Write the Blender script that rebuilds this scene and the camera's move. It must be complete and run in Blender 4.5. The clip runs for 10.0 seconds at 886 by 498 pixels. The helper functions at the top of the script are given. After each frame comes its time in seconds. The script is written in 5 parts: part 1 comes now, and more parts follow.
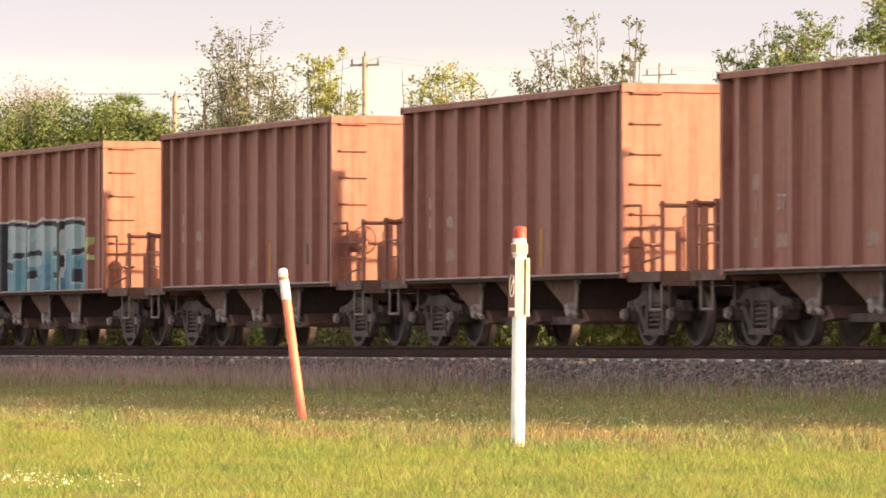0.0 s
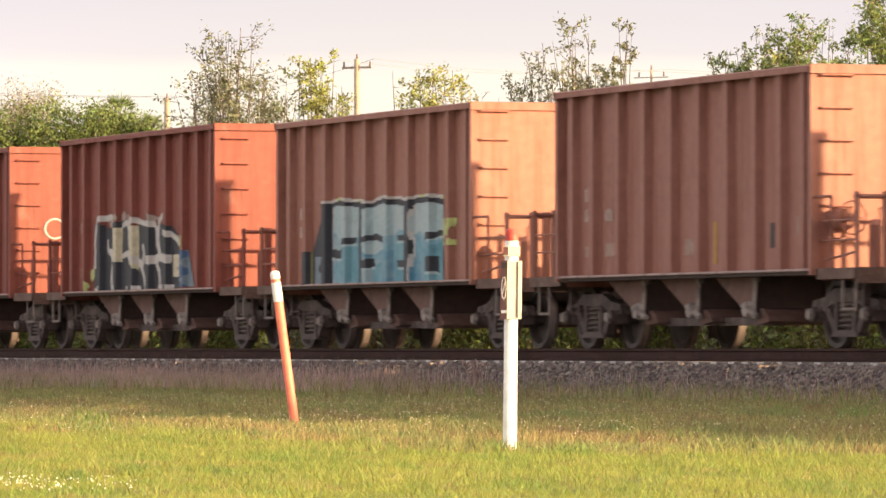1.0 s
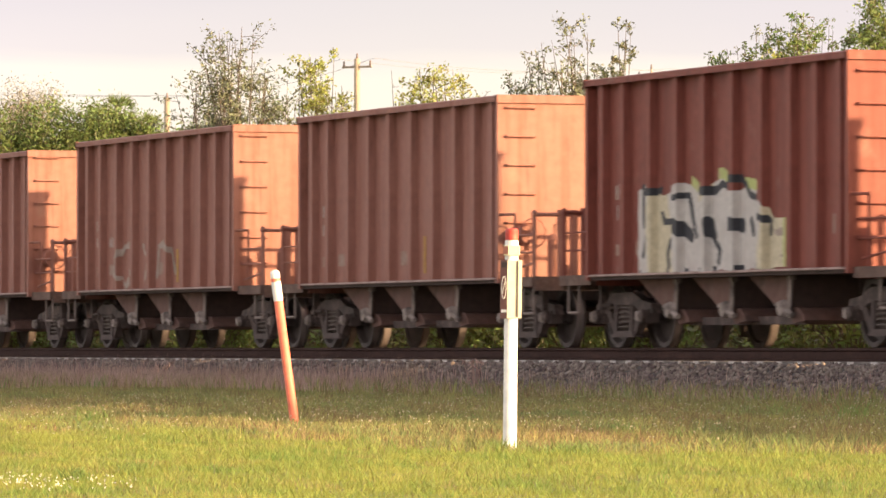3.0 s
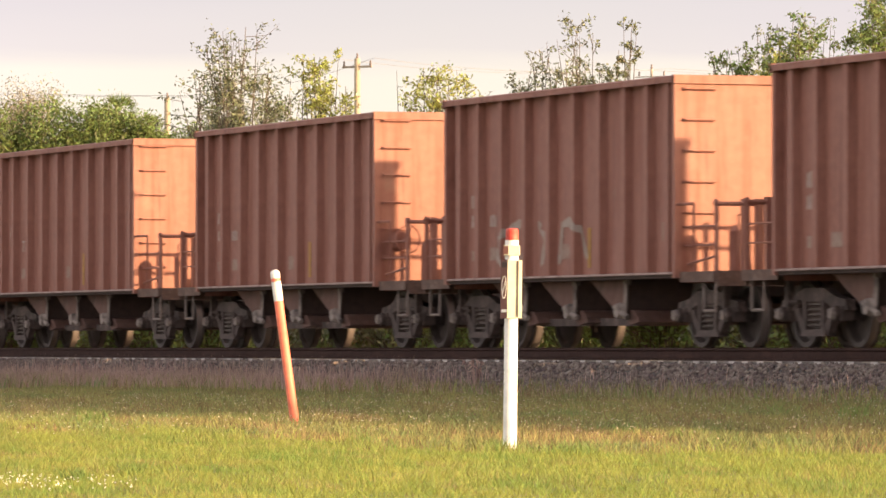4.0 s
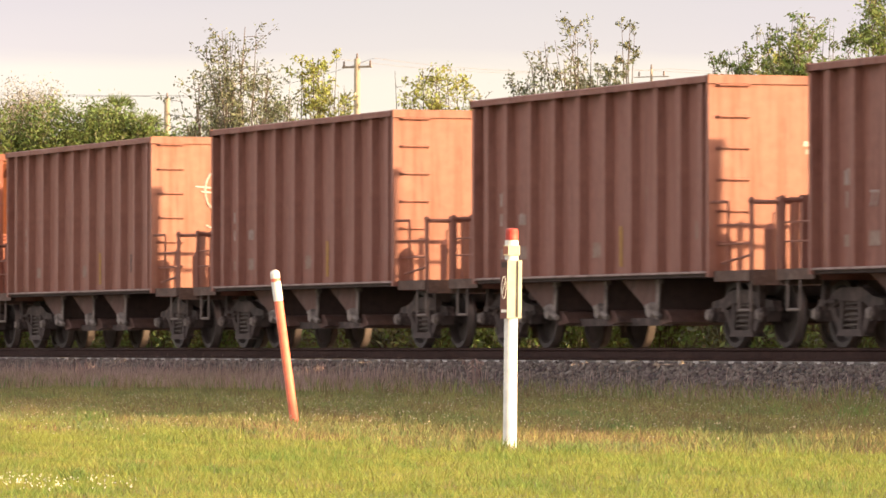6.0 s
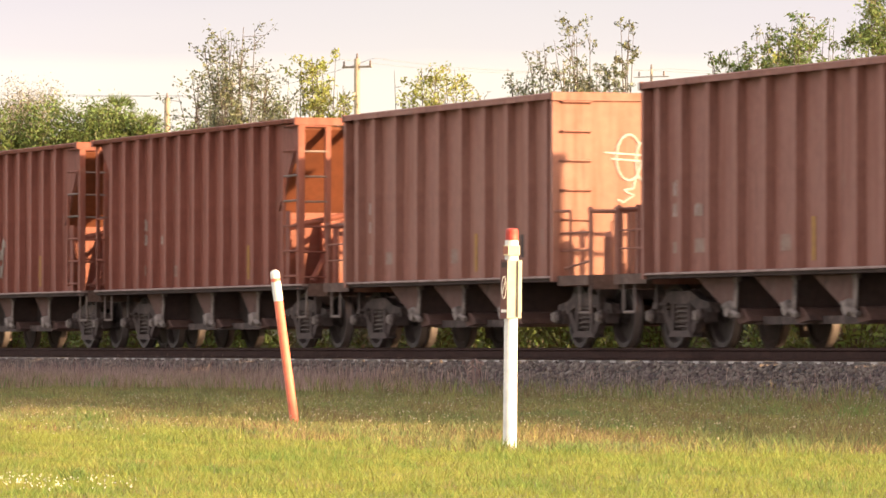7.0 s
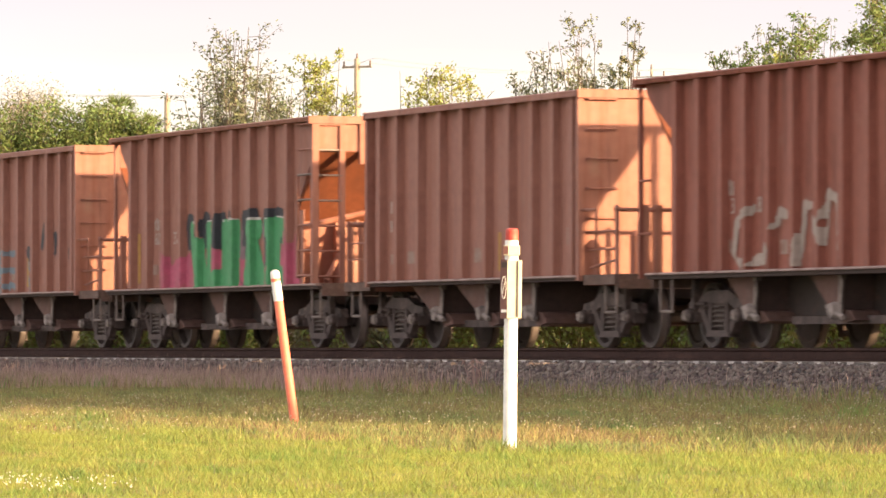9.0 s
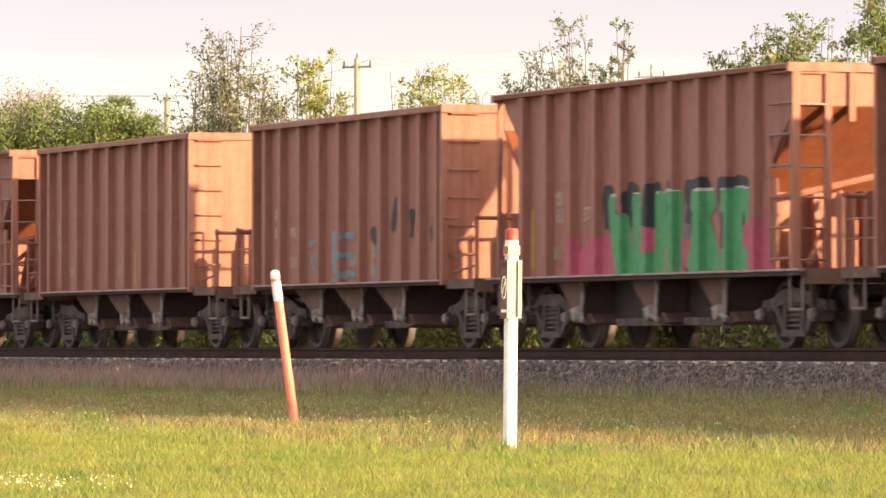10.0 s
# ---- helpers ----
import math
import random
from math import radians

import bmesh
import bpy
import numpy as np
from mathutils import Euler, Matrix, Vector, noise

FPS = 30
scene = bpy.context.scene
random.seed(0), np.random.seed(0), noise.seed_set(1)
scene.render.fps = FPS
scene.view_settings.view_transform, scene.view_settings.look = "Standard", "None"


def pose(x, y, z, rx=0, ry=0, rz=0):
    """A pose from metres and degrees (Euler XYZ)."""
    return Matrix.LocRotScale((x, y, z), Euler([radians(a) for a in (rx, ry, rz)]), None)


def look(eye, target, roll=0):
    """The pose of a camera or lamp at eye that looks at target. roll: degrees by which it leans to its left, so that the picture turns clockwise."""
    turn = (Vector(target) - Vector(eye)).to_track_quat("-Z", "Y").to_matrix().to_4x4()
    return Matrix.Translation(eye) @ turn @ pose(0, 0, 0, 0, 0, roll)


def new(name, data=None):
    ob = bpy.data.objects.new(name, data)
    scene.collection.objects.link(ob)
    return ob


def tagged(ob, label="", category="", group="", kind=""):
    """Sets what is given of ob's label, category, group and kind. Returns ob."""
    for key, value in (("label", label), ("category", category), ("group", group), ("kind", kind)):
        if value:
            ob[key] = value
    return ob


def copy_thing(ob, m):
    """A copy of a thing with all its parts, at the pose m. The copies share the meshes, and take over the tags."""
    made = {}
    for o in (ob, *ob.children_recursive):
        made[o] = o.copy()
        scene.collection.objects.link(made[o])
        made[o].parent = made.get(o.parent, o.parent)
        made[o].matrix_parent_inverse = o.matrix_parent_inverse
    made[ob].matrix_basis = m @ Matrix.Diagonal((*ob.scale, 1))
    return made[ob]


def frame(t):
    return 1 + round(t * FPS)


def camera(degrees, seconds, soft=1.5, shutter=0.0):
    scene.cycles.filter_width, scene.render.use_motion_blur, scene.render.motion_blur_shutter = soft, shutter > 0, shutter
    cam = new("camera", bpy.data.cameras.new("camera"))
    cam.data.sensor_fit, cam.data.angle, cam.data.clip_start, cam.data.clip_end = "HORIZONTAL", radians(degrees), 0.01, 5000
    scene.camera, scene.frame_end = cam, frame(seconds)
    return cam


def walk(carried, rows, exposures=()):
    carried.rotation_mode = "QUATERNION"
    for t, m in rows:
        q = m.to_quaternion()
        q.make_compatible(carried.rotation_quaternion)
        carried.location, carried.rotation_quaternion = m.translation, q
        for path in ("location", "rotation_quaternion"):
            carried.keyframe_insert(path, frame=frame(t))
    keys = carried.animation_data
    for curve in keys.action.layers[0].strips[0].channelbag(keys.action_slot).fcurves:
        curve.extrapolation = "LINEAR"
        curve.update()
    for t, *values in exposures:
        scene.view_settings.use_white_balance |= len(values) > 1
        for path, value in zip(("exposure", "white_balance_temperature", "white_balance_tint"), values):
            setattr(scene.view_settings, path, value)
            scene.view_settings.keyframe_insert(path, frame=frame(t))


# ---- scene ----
# Camera: a long lens beside the line, at about the height of the railhead.
ALPHA = radians(19.8)                    # angle between the view and the track
CA, SA = math.cos(ALPHA), math.sin(ALPHA)
RH = 0.69                                # railhead above the grass
EYE = (0.0, 0.0, 0.69)
NEAR = 31.7                              # camera to the near flank of the train
YC = NEAR + 1.6                          # centre line of the track
SPEED = 20.03

cam = camera(8.335, 10.0, soft=1.6, shutter=0.2)


def aim(dyaw=0.0, dpitch=0.0):
    return pose(*EYE, 90.932 + dpitch, 0.0, 70.2 + dyaw)


walk(cam, [(0.0, aim(0.075, -0.018)), (0.1, aim(0.002, -0.003)), (0.2, aim(0.004, 0)), (0.6, aim()), (1.0, aim(0, 0.006)),
           (2.0, aim(0.004, 0.0)), (3.0, aim()), (5.0, aim(0.003, -0.002)), (6.0, aim()), (8.0, aim()), (10.0, aim())],
     exposures=[(0.0, 1.30, 6700, 13), (2.5, 1.33, 6700, 13), (3.0, 1.29, 6700, 13), (4.5, 1.21, 6700, 13), (6.0, 1.22, 6700, 13), (7.5, 1.43, 6700, 13), (8.0, 1.49, 6700, 13), (8.5, 1.49, 6700, 13), (9.3, 1.47, 6700, 13), (10.0, 1.40, 6700, 13)])

# World: a pale sky with a cloud deck low over the horizon, and the low sun behind the train.
SUN_AZ, SUN_EL = radians(41.2), radians(11.0)
world = bpy.data.worlds.new("sky")
scene.world = world
world.use_nodes = True


def nd(tree, kind, **inputs):
    n = tree.nodes.new(kind)
    for k, v in inputs.items():
        n.inputs[k.replace("_", " ")].default_value = v
    return n


def build_world():
    t = world.node_tree
    t.nodes.clear()
    out = t.nodes.new("ShaderNodeOutputWorld")
    bg = nd(t, "ShaderNodeBackground", Strength=1.0)
    sky = t.nodes.new("ShaderNodeTexSky")
    sky.sky_type, sky.sun_disc = "NISHITA", False
    sky.sun_elevation, sky.sun_rotation = SUN_EL, radians(90) - SUN_AZ
    dim = nd(t, "ShaderNodeVectorMath")
    dim.operation = "SCALE"
    dim.inputs["Scale"].default_value = 0.10
    co = t.nodes.new("ShaderNodeTexCoord")
    sep = t.nodes.new("ShaderNodeSeparateXYZ")
    # cloud cover, stretched along the horizon
    mp = nd(t, "ShaderNodeMapping", Scale=(7.0, 7.0, 60.0))
    nz = nd(t, "ShaderNodeTexNoise", Scale=1.0, Detail=5.0, Roughness=0.55)
    add = t.nodes.new("ShaderNodeMath")
    add.operation = "MULTIPLY_ADD"
    add.inputs[1].default_value = 0.010
    ramp = t.nodes.new("ShaderNodeValToRGB")
    e = ramp.color_ramp.elements
    e[0].position, e[0].color = 0.0, (0.46, 0.425, 0.375, 1)
    e[1].position, e[1].color = 1.0, (0.26, 0.27, 0.29, 1)
    for p, c in ((0.0505, (0.455, 0.42, 0.375, 1)), (0.0545, (0.375, 0.348, 0.352, 1)), (0.064, (0.342, 0.322, 0.338, 1)), (0.30, (0.28, 0.27, 0.275, 1))):
        x = ramp.color_ramp.elements.new(p)
        x.color = c
    big = nd(t, "ShaderNodeTexNoise", Scale=2.2, Detail=6.0)
    cov = t.nodes.new("ShaderNodeMapRange")
    for k, v in (("From Min", 0.32), ("From Max", 0.55), ("To Min", 0.55), ("To Max", 1.0)):
        cov.inputs[k].default_value = v
    mix = t.nodes.new("ShaderNodeMix")
    mix.data_type = "RGBA"
    ln = t.links.new
    ln(co.outputs["Generated"], mp.inputs["Vector"])
    ln(mp.outputs["Vector"], nz.inputs["Vector"])
    ln(co.outputs["Generated"], sep.inputs["Vector"])
    ln(nz.outputs["Fac"], add.inputs[0])
    ln(sep.outputs["Z"], add.inputs[2])
    ln(add.outputs[0], ramp.inputs["Fac"])
    ln(co.outputs["Generated"], big.inputs["Vector"])
    ln(big.outputs["Fac"], cov.inputs["Value"])
    ln(sky.outputs["Color"], dim.inputs[0])
    ln(dim.outputs["Vector"], mix.inputs["A"])
    # unseen clouds on the camera's side, brightened as added fill for the near flank
    front = t.nodes.new("ShaderNodeMapRange")
    for k, v in (("From Min", 0.3), ("From Max", -0.8), ("To Min", 1.0), ("To Max", 2.05)):
        front.inputs[k].default_value = v
    lit = nd(t, "ShaderNodeVectorMath")
    lit.operation = "SCALE"
    ln(sep.outputs["Y"], front.inputs["Value"])
    ln(ramp.outputs["Color"], lit.inputs[0])
    ln(front.outputs["Result"], lit.inputs["Scale"])
    # thin cloud glows round the sun
    ahead = nd(t, "ShaderNodeVectorMath")
    ahead.operation = "DOT_PRODUCT"
    ahead.inputs[1].default_value = (math.cos(SUN_AZ) * math.cos(SUN_EL), math.sin(SUN_AZ) * math.cos(SUN_EL), math.sin(SUN_EL))
    halo = t.nodes.new("ShaderNodeMapRange")
    for k, v in (("From Min", 0.80), ("From Max", 1.0), ("To Min", 0.0), ("To Max", 1.0)):
        halo.inputs[k].default_value = v
    soft = t.nodes.new("ShaderNodeMath")
    soft.operation = "POWER"
    soft.inputs[1].default_value = 1.5
    glow = nd(t, "ShaderNodeVectorMath")
    glow.operation = "SCALE"
    glow.inputs[0].default_value = (5.2, 3.6, 2.2)
    both = nd(t, "ShaderNodeVectorMath")
    both.operation = "ADD"
    ln(co.outputs["Generated"], ahead.inputs[0])
    ln(ahead.outputs["Value"], halo.inputs["Value"])
    ln(halo.outputs["Result"], soft.inputs[0])
    ln(soft.outputs[0], glow.inputs["Scale"])
    ln(lit.outputs["Vector"], both.inputs[0])
    ln(glow.outputs["Vector"], both.inputs[1])
    ln(both.outputs["Vector"], mix.inputs["B"])
    ln(cov.outputs["Result"], mix.inputs["Factor"])
    ln(mix.outputs["Result"], bg.inputs["Color"])
    ln(bg.outputs["Background"], out.inputs["Surface"])


build_world()
sun = new("sun", bpy.data.lights.new("sun", "SUN"))
sun.data.energy, sun.data.angle, sun.data.color = 5.7, radians(1.2), (1.0, 0.71, 0.40)
sun.matrix_world = look((math.cos(SUN_AZ) * 100, math.sin(SUN_AZ) * 100, 100 * math.tan(SUN_EL)), (0, 0, 0))


# ---- materials
def material(name, base, rough=0.7, metal=0.0, spots=(), grain=8.0, bump=0.15, bump_scale=40.0, translucent=0.0, vary=0.0, spec=0.3):
    """base colour broken up by noise layers: spots = (colour, scale xyz, low, high, strength)."""
    m = bpy.data.materials.new(name)
    m.use_nodes = True
    t = m.node_tree
    b = t.nodes["Principled BSDF"]
    ln = t.links.new
    co = t.nodes.new("ShaderNodeTexCoord")
    col = t.nodes.new("ShaderNodeRGB")
    col.outputs[0].default_value = (*base, 1)
    last = col.outputs[0]
    fine = nd(t, "ShaderNodeTexNoise", Scale=grain, Detail=6.0, Roughness=0.65)
    ln(co.outputs["Object"], fine.inputs["Vector"])
    hsv = t.nodes.new("ShaderNodeHueSaturation")
    mr = t.nodes.new("ShaderNodeMapRange")
    for k, v in (("From Min", 0.3), ("From Max", 0.7), ("To Min", 0.80), ("To Max", 1.18)):
        mr.inputs[k].default_value = v
    ln(fine.outputs["Fac"], mr.inputs["Value"])
    ln(mr.outputs["Result"], hsv.inputs["Value"])
    ln(last, hsv.inputs["Color"])
    last = hsv.outputs["Color"]
    for i, (c, scale, lo, hi, power) in enumerate(spots):
        mp = nd(t, "ShaderNodeMapping", Scale=scale, Location=(3.1 * i, 1.7 * i, 0.9 * i))
        nz = nd(t, "ShaderNodeTexNoise", Scale=1.0, Detail=5.0, Roughness=0.6)
        r = t.nodes.new("ShaderNodeMapRange")
        for k, v in (("From Min", lo), ("From Max", hi), ("To Min", 0.0), ("To Max", power)):
            r.inputs[k].default_value = v
        mx = t.nodes.new("ShaderNodeMix")
        mx.data_type = "RGBA"
        mx.inputs["B"].default_value = (*c, 1)
        ln(co.outputs["Object"], mp.inputs["Vector"])
        ln(mp.outputs["Vector"], nz.inputs["Vector"])
        ln(nz.outputs["Fac"], r.inputs["Value"])
        ln(r.outputs["Result"], mx.inputs["Factor"])
        ln(last, mx.inputs["A"])
        last = mx.outputs["Result"]
    if vary:
        geo = t.nodes.new("ShaderNodeNewGeometry")
        h2 = t.nodes.new("ShaderNodeHueSaturation")
        r1, r2 = t.nodes.new("ShaderNodeMapRange"), t.nodes.new("ShaderNodeMapRange")
        r1.inputs["To Min"].default_value, r1.inputs["To Max"].default_value = 1 - vary, 1 + vary
        r2.inputs["To Min"].default_value, r2.inputs["To Max"].default_value = 0.5 - 0.08 * vary, 0.5 + 0.06 * vary
        ln(geo.outputs["Random Per Island"], r1.inputs["Value"])
        ln(geo.outputs["Random Per Island"], r2.inputs["Value"])
        ln(r1.outputs["Result"], h2.inputs["Value"])
        ln(r2.outputs["Result"], h2.inputs["Hue"])
        ln(last, h2.inputs["Color"])
        last = h2.outputs["Color"]
    ln(last, b.inputs["Base Color"])
    b.inputs["Roughness"].default_value = rough
    b.inputs["Metallic"].default_value = metal
    b.inputs["Specular IOR Level"].default_value = spec
    if bump:
        bn = nd(t, "ShaderNodeTexNoise", Scale=bump_scale, Detail=4.0)
        bp = nd(t, "ShaderNodeBump", Strength=bump, Distance=0.02)
        ln(co.outputs["Object"], bn.inputs["Vector"])
        ln(bn.outputs["Fac"], bp.inputs["Height"])
        ln(bp.outputs["Normal"], b.inputs["Normal"])
    if translucent:
        tr = t.nodes.new("ShaderNodeBsdfTranslucent")
        ms = nd(t, "ShaderNodeMixShader", Fac=translucent)
        ln(last, tr.inputs["Color"])
        ln(b.outputs["BSDF"], ms.inputs[1])
        ln(tr.outputs["BSDF"], ms.inputs[2])
        ln(ms.outputs["Shader"], t.nodes["Material Output"].inputs["Surface"])
    return m


def car_paint(name, base, fade, rust):
    return material(name, base, 0.62, 0.0, spots=(
        (fade, (0.5, 0.5, 0.25), 0.42, 0.68, 0.65),
        (rust, (5.0, 5.0, 0.35), 0.48, 0.66, 0.75),
        (tuple(c * 0.42 for c in base), (8.0, 8.0, 0.5), 0.56, 0.72, 0.6),
        ((0.30, 0.24, 0.19), (2.0, 2.0, 2.0), 0.60, 0.80, 0.35)), grain=6.0, bump=0.25, bump_scale=3.0)


PAINT = {
    "brown": car_paint("faded_brown_paint", (0.275, 0.118, 0.089), (0.328, 0.156, 0.121), (0.222, 0.078, 0.052)),
    "tan": car_paint("dusty_brown_paint", (0.292, 0.125, 0.092), (0.335, 0.160, 0.120), (0.250, 0.090, 0.053)),
    "grey": car_paint("greyed_brown_paint", (0.297, 0.128, 0.095), (0.355, 0.185, 0.141), (0.233, 0.085, 0.054)),
    "red": car_paint("dark_oxide_red_paint", (0.207, 0.057, 0.041), (0.254, 0.079, 0.059), (0.154, 0.040, 0.029)),
    "rust": car_paint("red_brown_paint", (0.260, 0.083, 0.057), (0.307, 0.118, 0.084), (0.154, 0.044, 0.028)),
}
M_UNDER = material("grimy_shaded_underframe", (0.085, 0.055, 0.049), 0.8, spots=(((0.085, 0.068, 0.060), (3, 3, 3), 0.5, 0.75, 0.7), ((0.10, 0.05, 0.035), (7, 7, 2), 0.55, 0.75, 0.6)))
M_TRUCK = material("dusty_cast_steel", (0.092, 0.066, 0.060), 0.75, spots=(((0.03, 0.025, 0.023), (4, 4, 4), 0.48, 0.7, 0.8), ((0.22, 0.155, 0.138), (5, 5, 5), 0.50, 0.68, 0.65)))
M_WHEEL = material("wheel_steel", (0.060, 0.045, 0.041), 0.6, 0.2, spots=(((0.05, 0.04, 0.035), (6, 6, 6), 0.5, 0.7, 0.8),))
M_TREAD = material("worn_bright_steel", (0.24, 0.20, 0.185), 0.45, 0.5)
M_SPRING = material("spring_steel", (0.17, 0.14, 0.125), 0.6, 0.2)
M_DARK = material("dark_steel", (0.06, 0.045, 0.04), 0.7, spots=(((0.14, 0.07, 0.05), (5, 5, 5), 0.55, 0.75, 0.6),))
M_PALE = material("pale_galvanised_steel", (0.22, 0.17, 0.152), 0.5, 0.3, spots=(((0.2, 0.17, 0.15), (8, 8, 8), 0.5, 0.7, 0.6),))
M_YELLOW = material("yellow_reflective_tape", (0.42, 0.23, 0.05), 0.6, spots=(((0.25, 0.13, 0.07), (9, 9, 3), 0.5, 0.7, 0.8),))
M_STENCIL = material("worn_white_stencil", (0.44, 0.36, 0.32), 0.7, spots=(((0.28, 0.17, 0.13), (9, 9, 6), 0.48, 0.66, 0.8),))
M_DECK = material("dusty_deck_steel", (0.13, 0.078, 0.062), 0.85, spots=(((0.20, 0.145, 0.12), (4, 4, 4), 0.5, 0.7, 0.7), ((0.07, 0.05, 0.043), (6, 6, 6), 0.55, 0.72, 0.7)))
M_SILL = material("grimy_side_sill", (0.070, 0.045, 0.039), 0.8, spots=(((0.045, 0.032, 0.029), (2.5, 2.5, 2.5), 0.48, 0.66, 0.8), ((0.17, 0.11, 0.095), (5, 5, 5), 0.60, 0.72, 0.6)))
M_PRIMER = material("oxide_primer", (0.185, 0.058, 0.027), 0.75, spots=(((0.10, 0.035, 0.02), (2, 2, 2), 0.5, 0.7, 0.7), ((0.26, 0.11, 0.06), (5, 5, 1.2), 0.58, 0.75, 0.5)))
# Pale colour stands for the light that the sill's edge catches.
M_EDGE = material("dusty_catchlight_sill_edge", (0.29, 0.205, 0.178), 0.8, spots=(((0.15, 0.085, 0.07), (3, 3, 3), 0.5, 0.66, 0.85),))
M_DUST = material("pale_road_dust_steel", (0.33, 0.27, 0.245), 0.85, spots=(((0.07, 0.055, 0.05), (5, 5, 5), 0.45, 0.65, 0.8),))
M_FADED = material("faded_stencil_paint", (0.32, 0.22, 0.18), 0.7, spots=(((0.24, 0.13, 0.10), (9, 9, 9), 0.42, 0.62, 0.9),))
M_RAIL = material("rusty_rail_steel", (0.048, 0.026, 0.022), 0.8, spots=(((0.085, 0.045, 0.036), (1.5, 6, 9), 0.5, 0.75, 0.7),), spec=0.1)
M_TIE = material("weathered_tie", (0.46, 0.42, 0.39), 0.9, spots=(((0.2, 0.17, 0.15), (6, 6, 6), 0.45, 0.7, 0.8),))
M_CHUTE = material("dusty_brown_chute", (0.165, 0.090, 0.074), 0.8, spots=(((0.055, 0.040, 0.036), (2.5, 2.5, 2.5), 0.52, 0.70, 0.7), ((0.20, 0.15, 0.125), (6, 6, 3), 0.55, 0.75, 0.6)))
M_STONE = material("ballast_stone", (0.195, 0.150, 0.130), 0.9, spots=(((0.11, 0.095, 0.09), (10, 10, 10), 0.5, 0.7, 0.6),), vary=0.45)
M_BED = material("ballast_bed", (0.09, 0.078, 0.073), 0.95, spots=(((0.07, 0.06, 0.055), (14, 14, 14), 0.45, 0.65, 0.8),), bump=0.9, bump_scale=18)
M_GROUND = material("grassy_soil", (0.15, 0.155, 0.045), 0.95, spots=(((0.20, 0.15, 0.08), (0.5, 0.5, 0.5), 0.45, 0.65, 0.7), ((0.08, 0.10, 0.03), (2, 2, 2), 0.5, 0.7, 0.7)), bump=0.6, bump_scale=9)
M_LAWN = material("sunlit_lawn_grass", (0.305, 0.34, 0.08), 0.55, spots=(((0.18, 0.27, 0.065), (0.6, 2.2, 1), 0.46, 0.60, 0.95), ((0.37, 0.285, 0.13), (0.8, 3.2, 1), 0.53, 0.64, 0.7)), translucent=0.5, vary=0.32, bump=0)
M_WEED = material("rough_weed_grass", (0.295, 0.27, 0.105), 0.65, spots=(((0.31, 0.19, 0.115), (0.35, 1.7, 1), 0.48, 0.60, 0.75), ((0.16, 0.23, 0.085), (0.3, 1.4, 1), 0.47, 0.60, 0.9), ((0.16, 0.13, 0.065), (0.5, 3.0, 1), 0.55, 0.68, 0.8)), translucent=0.4, vary=0.45, bump=0)
M_SEED = material("purple_brown_seed_grass", (0.46, 0.315, 0.275), 0.8, spots=(((0.27, 0.21, 0.12), (0.5, 0.5, 1), 0.5, 0.7, 0.8),), translucent=0.35, vary=0.35, bump=0)
M_BROAD = material("green_weed_leaf", (0.20, 0.29, 0.085), 0.5, translucent=0.4, vary=0.35, bump=0)
M_HEAD = material("straw_seed_head", (0.60, 0.50, 0.38), 0.8, translucent=0.4, vary=0.35, bump=0)
M_PETAL = material("white_petal", (0.80, 0.78, 0.68), 0.6, translucent=0.3, vary=0.15, bump=0)
M_LEAF = material("tree_leaf", (0.165, 0.18, 0.10), 0.38, translucent=0.35, vary=0.5, bump=0, spec=0.5)
M_LEAF_Y = material("yellow_green_leaf", (0.32, 0.34, 0.095), 0.45, translucent=0.5, vary=0.45, bump=0, spec=0.5)
M_LEAF_D = material("dense_green_leaf", (0.165, 0.215, 0.07), 0.45, translucent=0.4, vary=0.55, bump=0)
M_LEAF_P = material("pale_dry_leaf", (0.33, 0.30, 0.21), 0.6, translucent=0.45, vary=0.4, bump=0)
M_BARK = material("grey_bark", (0.13, 0.105, 0.085), 0.9, spots=(((0.10, 0.08, 0.06), (6, 6, 2), 0.45, 0.7, 0.8),), bump=0.5)
M_POLE = material("weathered_pole_wood", (0.38, 0.32, 0.25), 0.9, spots=(((0.24, 0.19, 0.15), (6, 6, 0.6), 0.45, 0.7, 0.8),))
M_WIRE = material("dark_cable", (0.26, 0.24, 0.23), 0.6, bump=0)
M_WHITE = material("white_marker_plastic", (0.82, 0.80, 0.77), 0.45, spots=(((0.62, 0.57, 0.5), (6, 6, 1.2), 0.55, 0.8, 0.5),), bump=0.05)
M_ORANGE = material("orange_marker_plastic", (0.82, 0.215, 0.14), 0.45, spots=(((0.75, 0.26, 0.17), (5, 5, 1.0), 0.5, 0.75, 0.6),), bump=0.05)
M_REDCAP = material("faded_red_cap", (0.50, 0.065, 0.05), 0.5, spots=(((0.62, 0.2, 0.14), (20, 20, 12), 0.5, 0.7, 0.7),), bump=0.05)
M_SIGN = material("brown_sign_face", (0.16, 0.075, 0.065), 0.5, bump=0.05)
M_CREAM = material("cream_sign_back", (0.56, 0.55, 0.43), 0.5, spots=(((0.40, 0.36, 0.27), (7, 7, 2), 0.5, 0.7, 0.6),), bump=0.05)
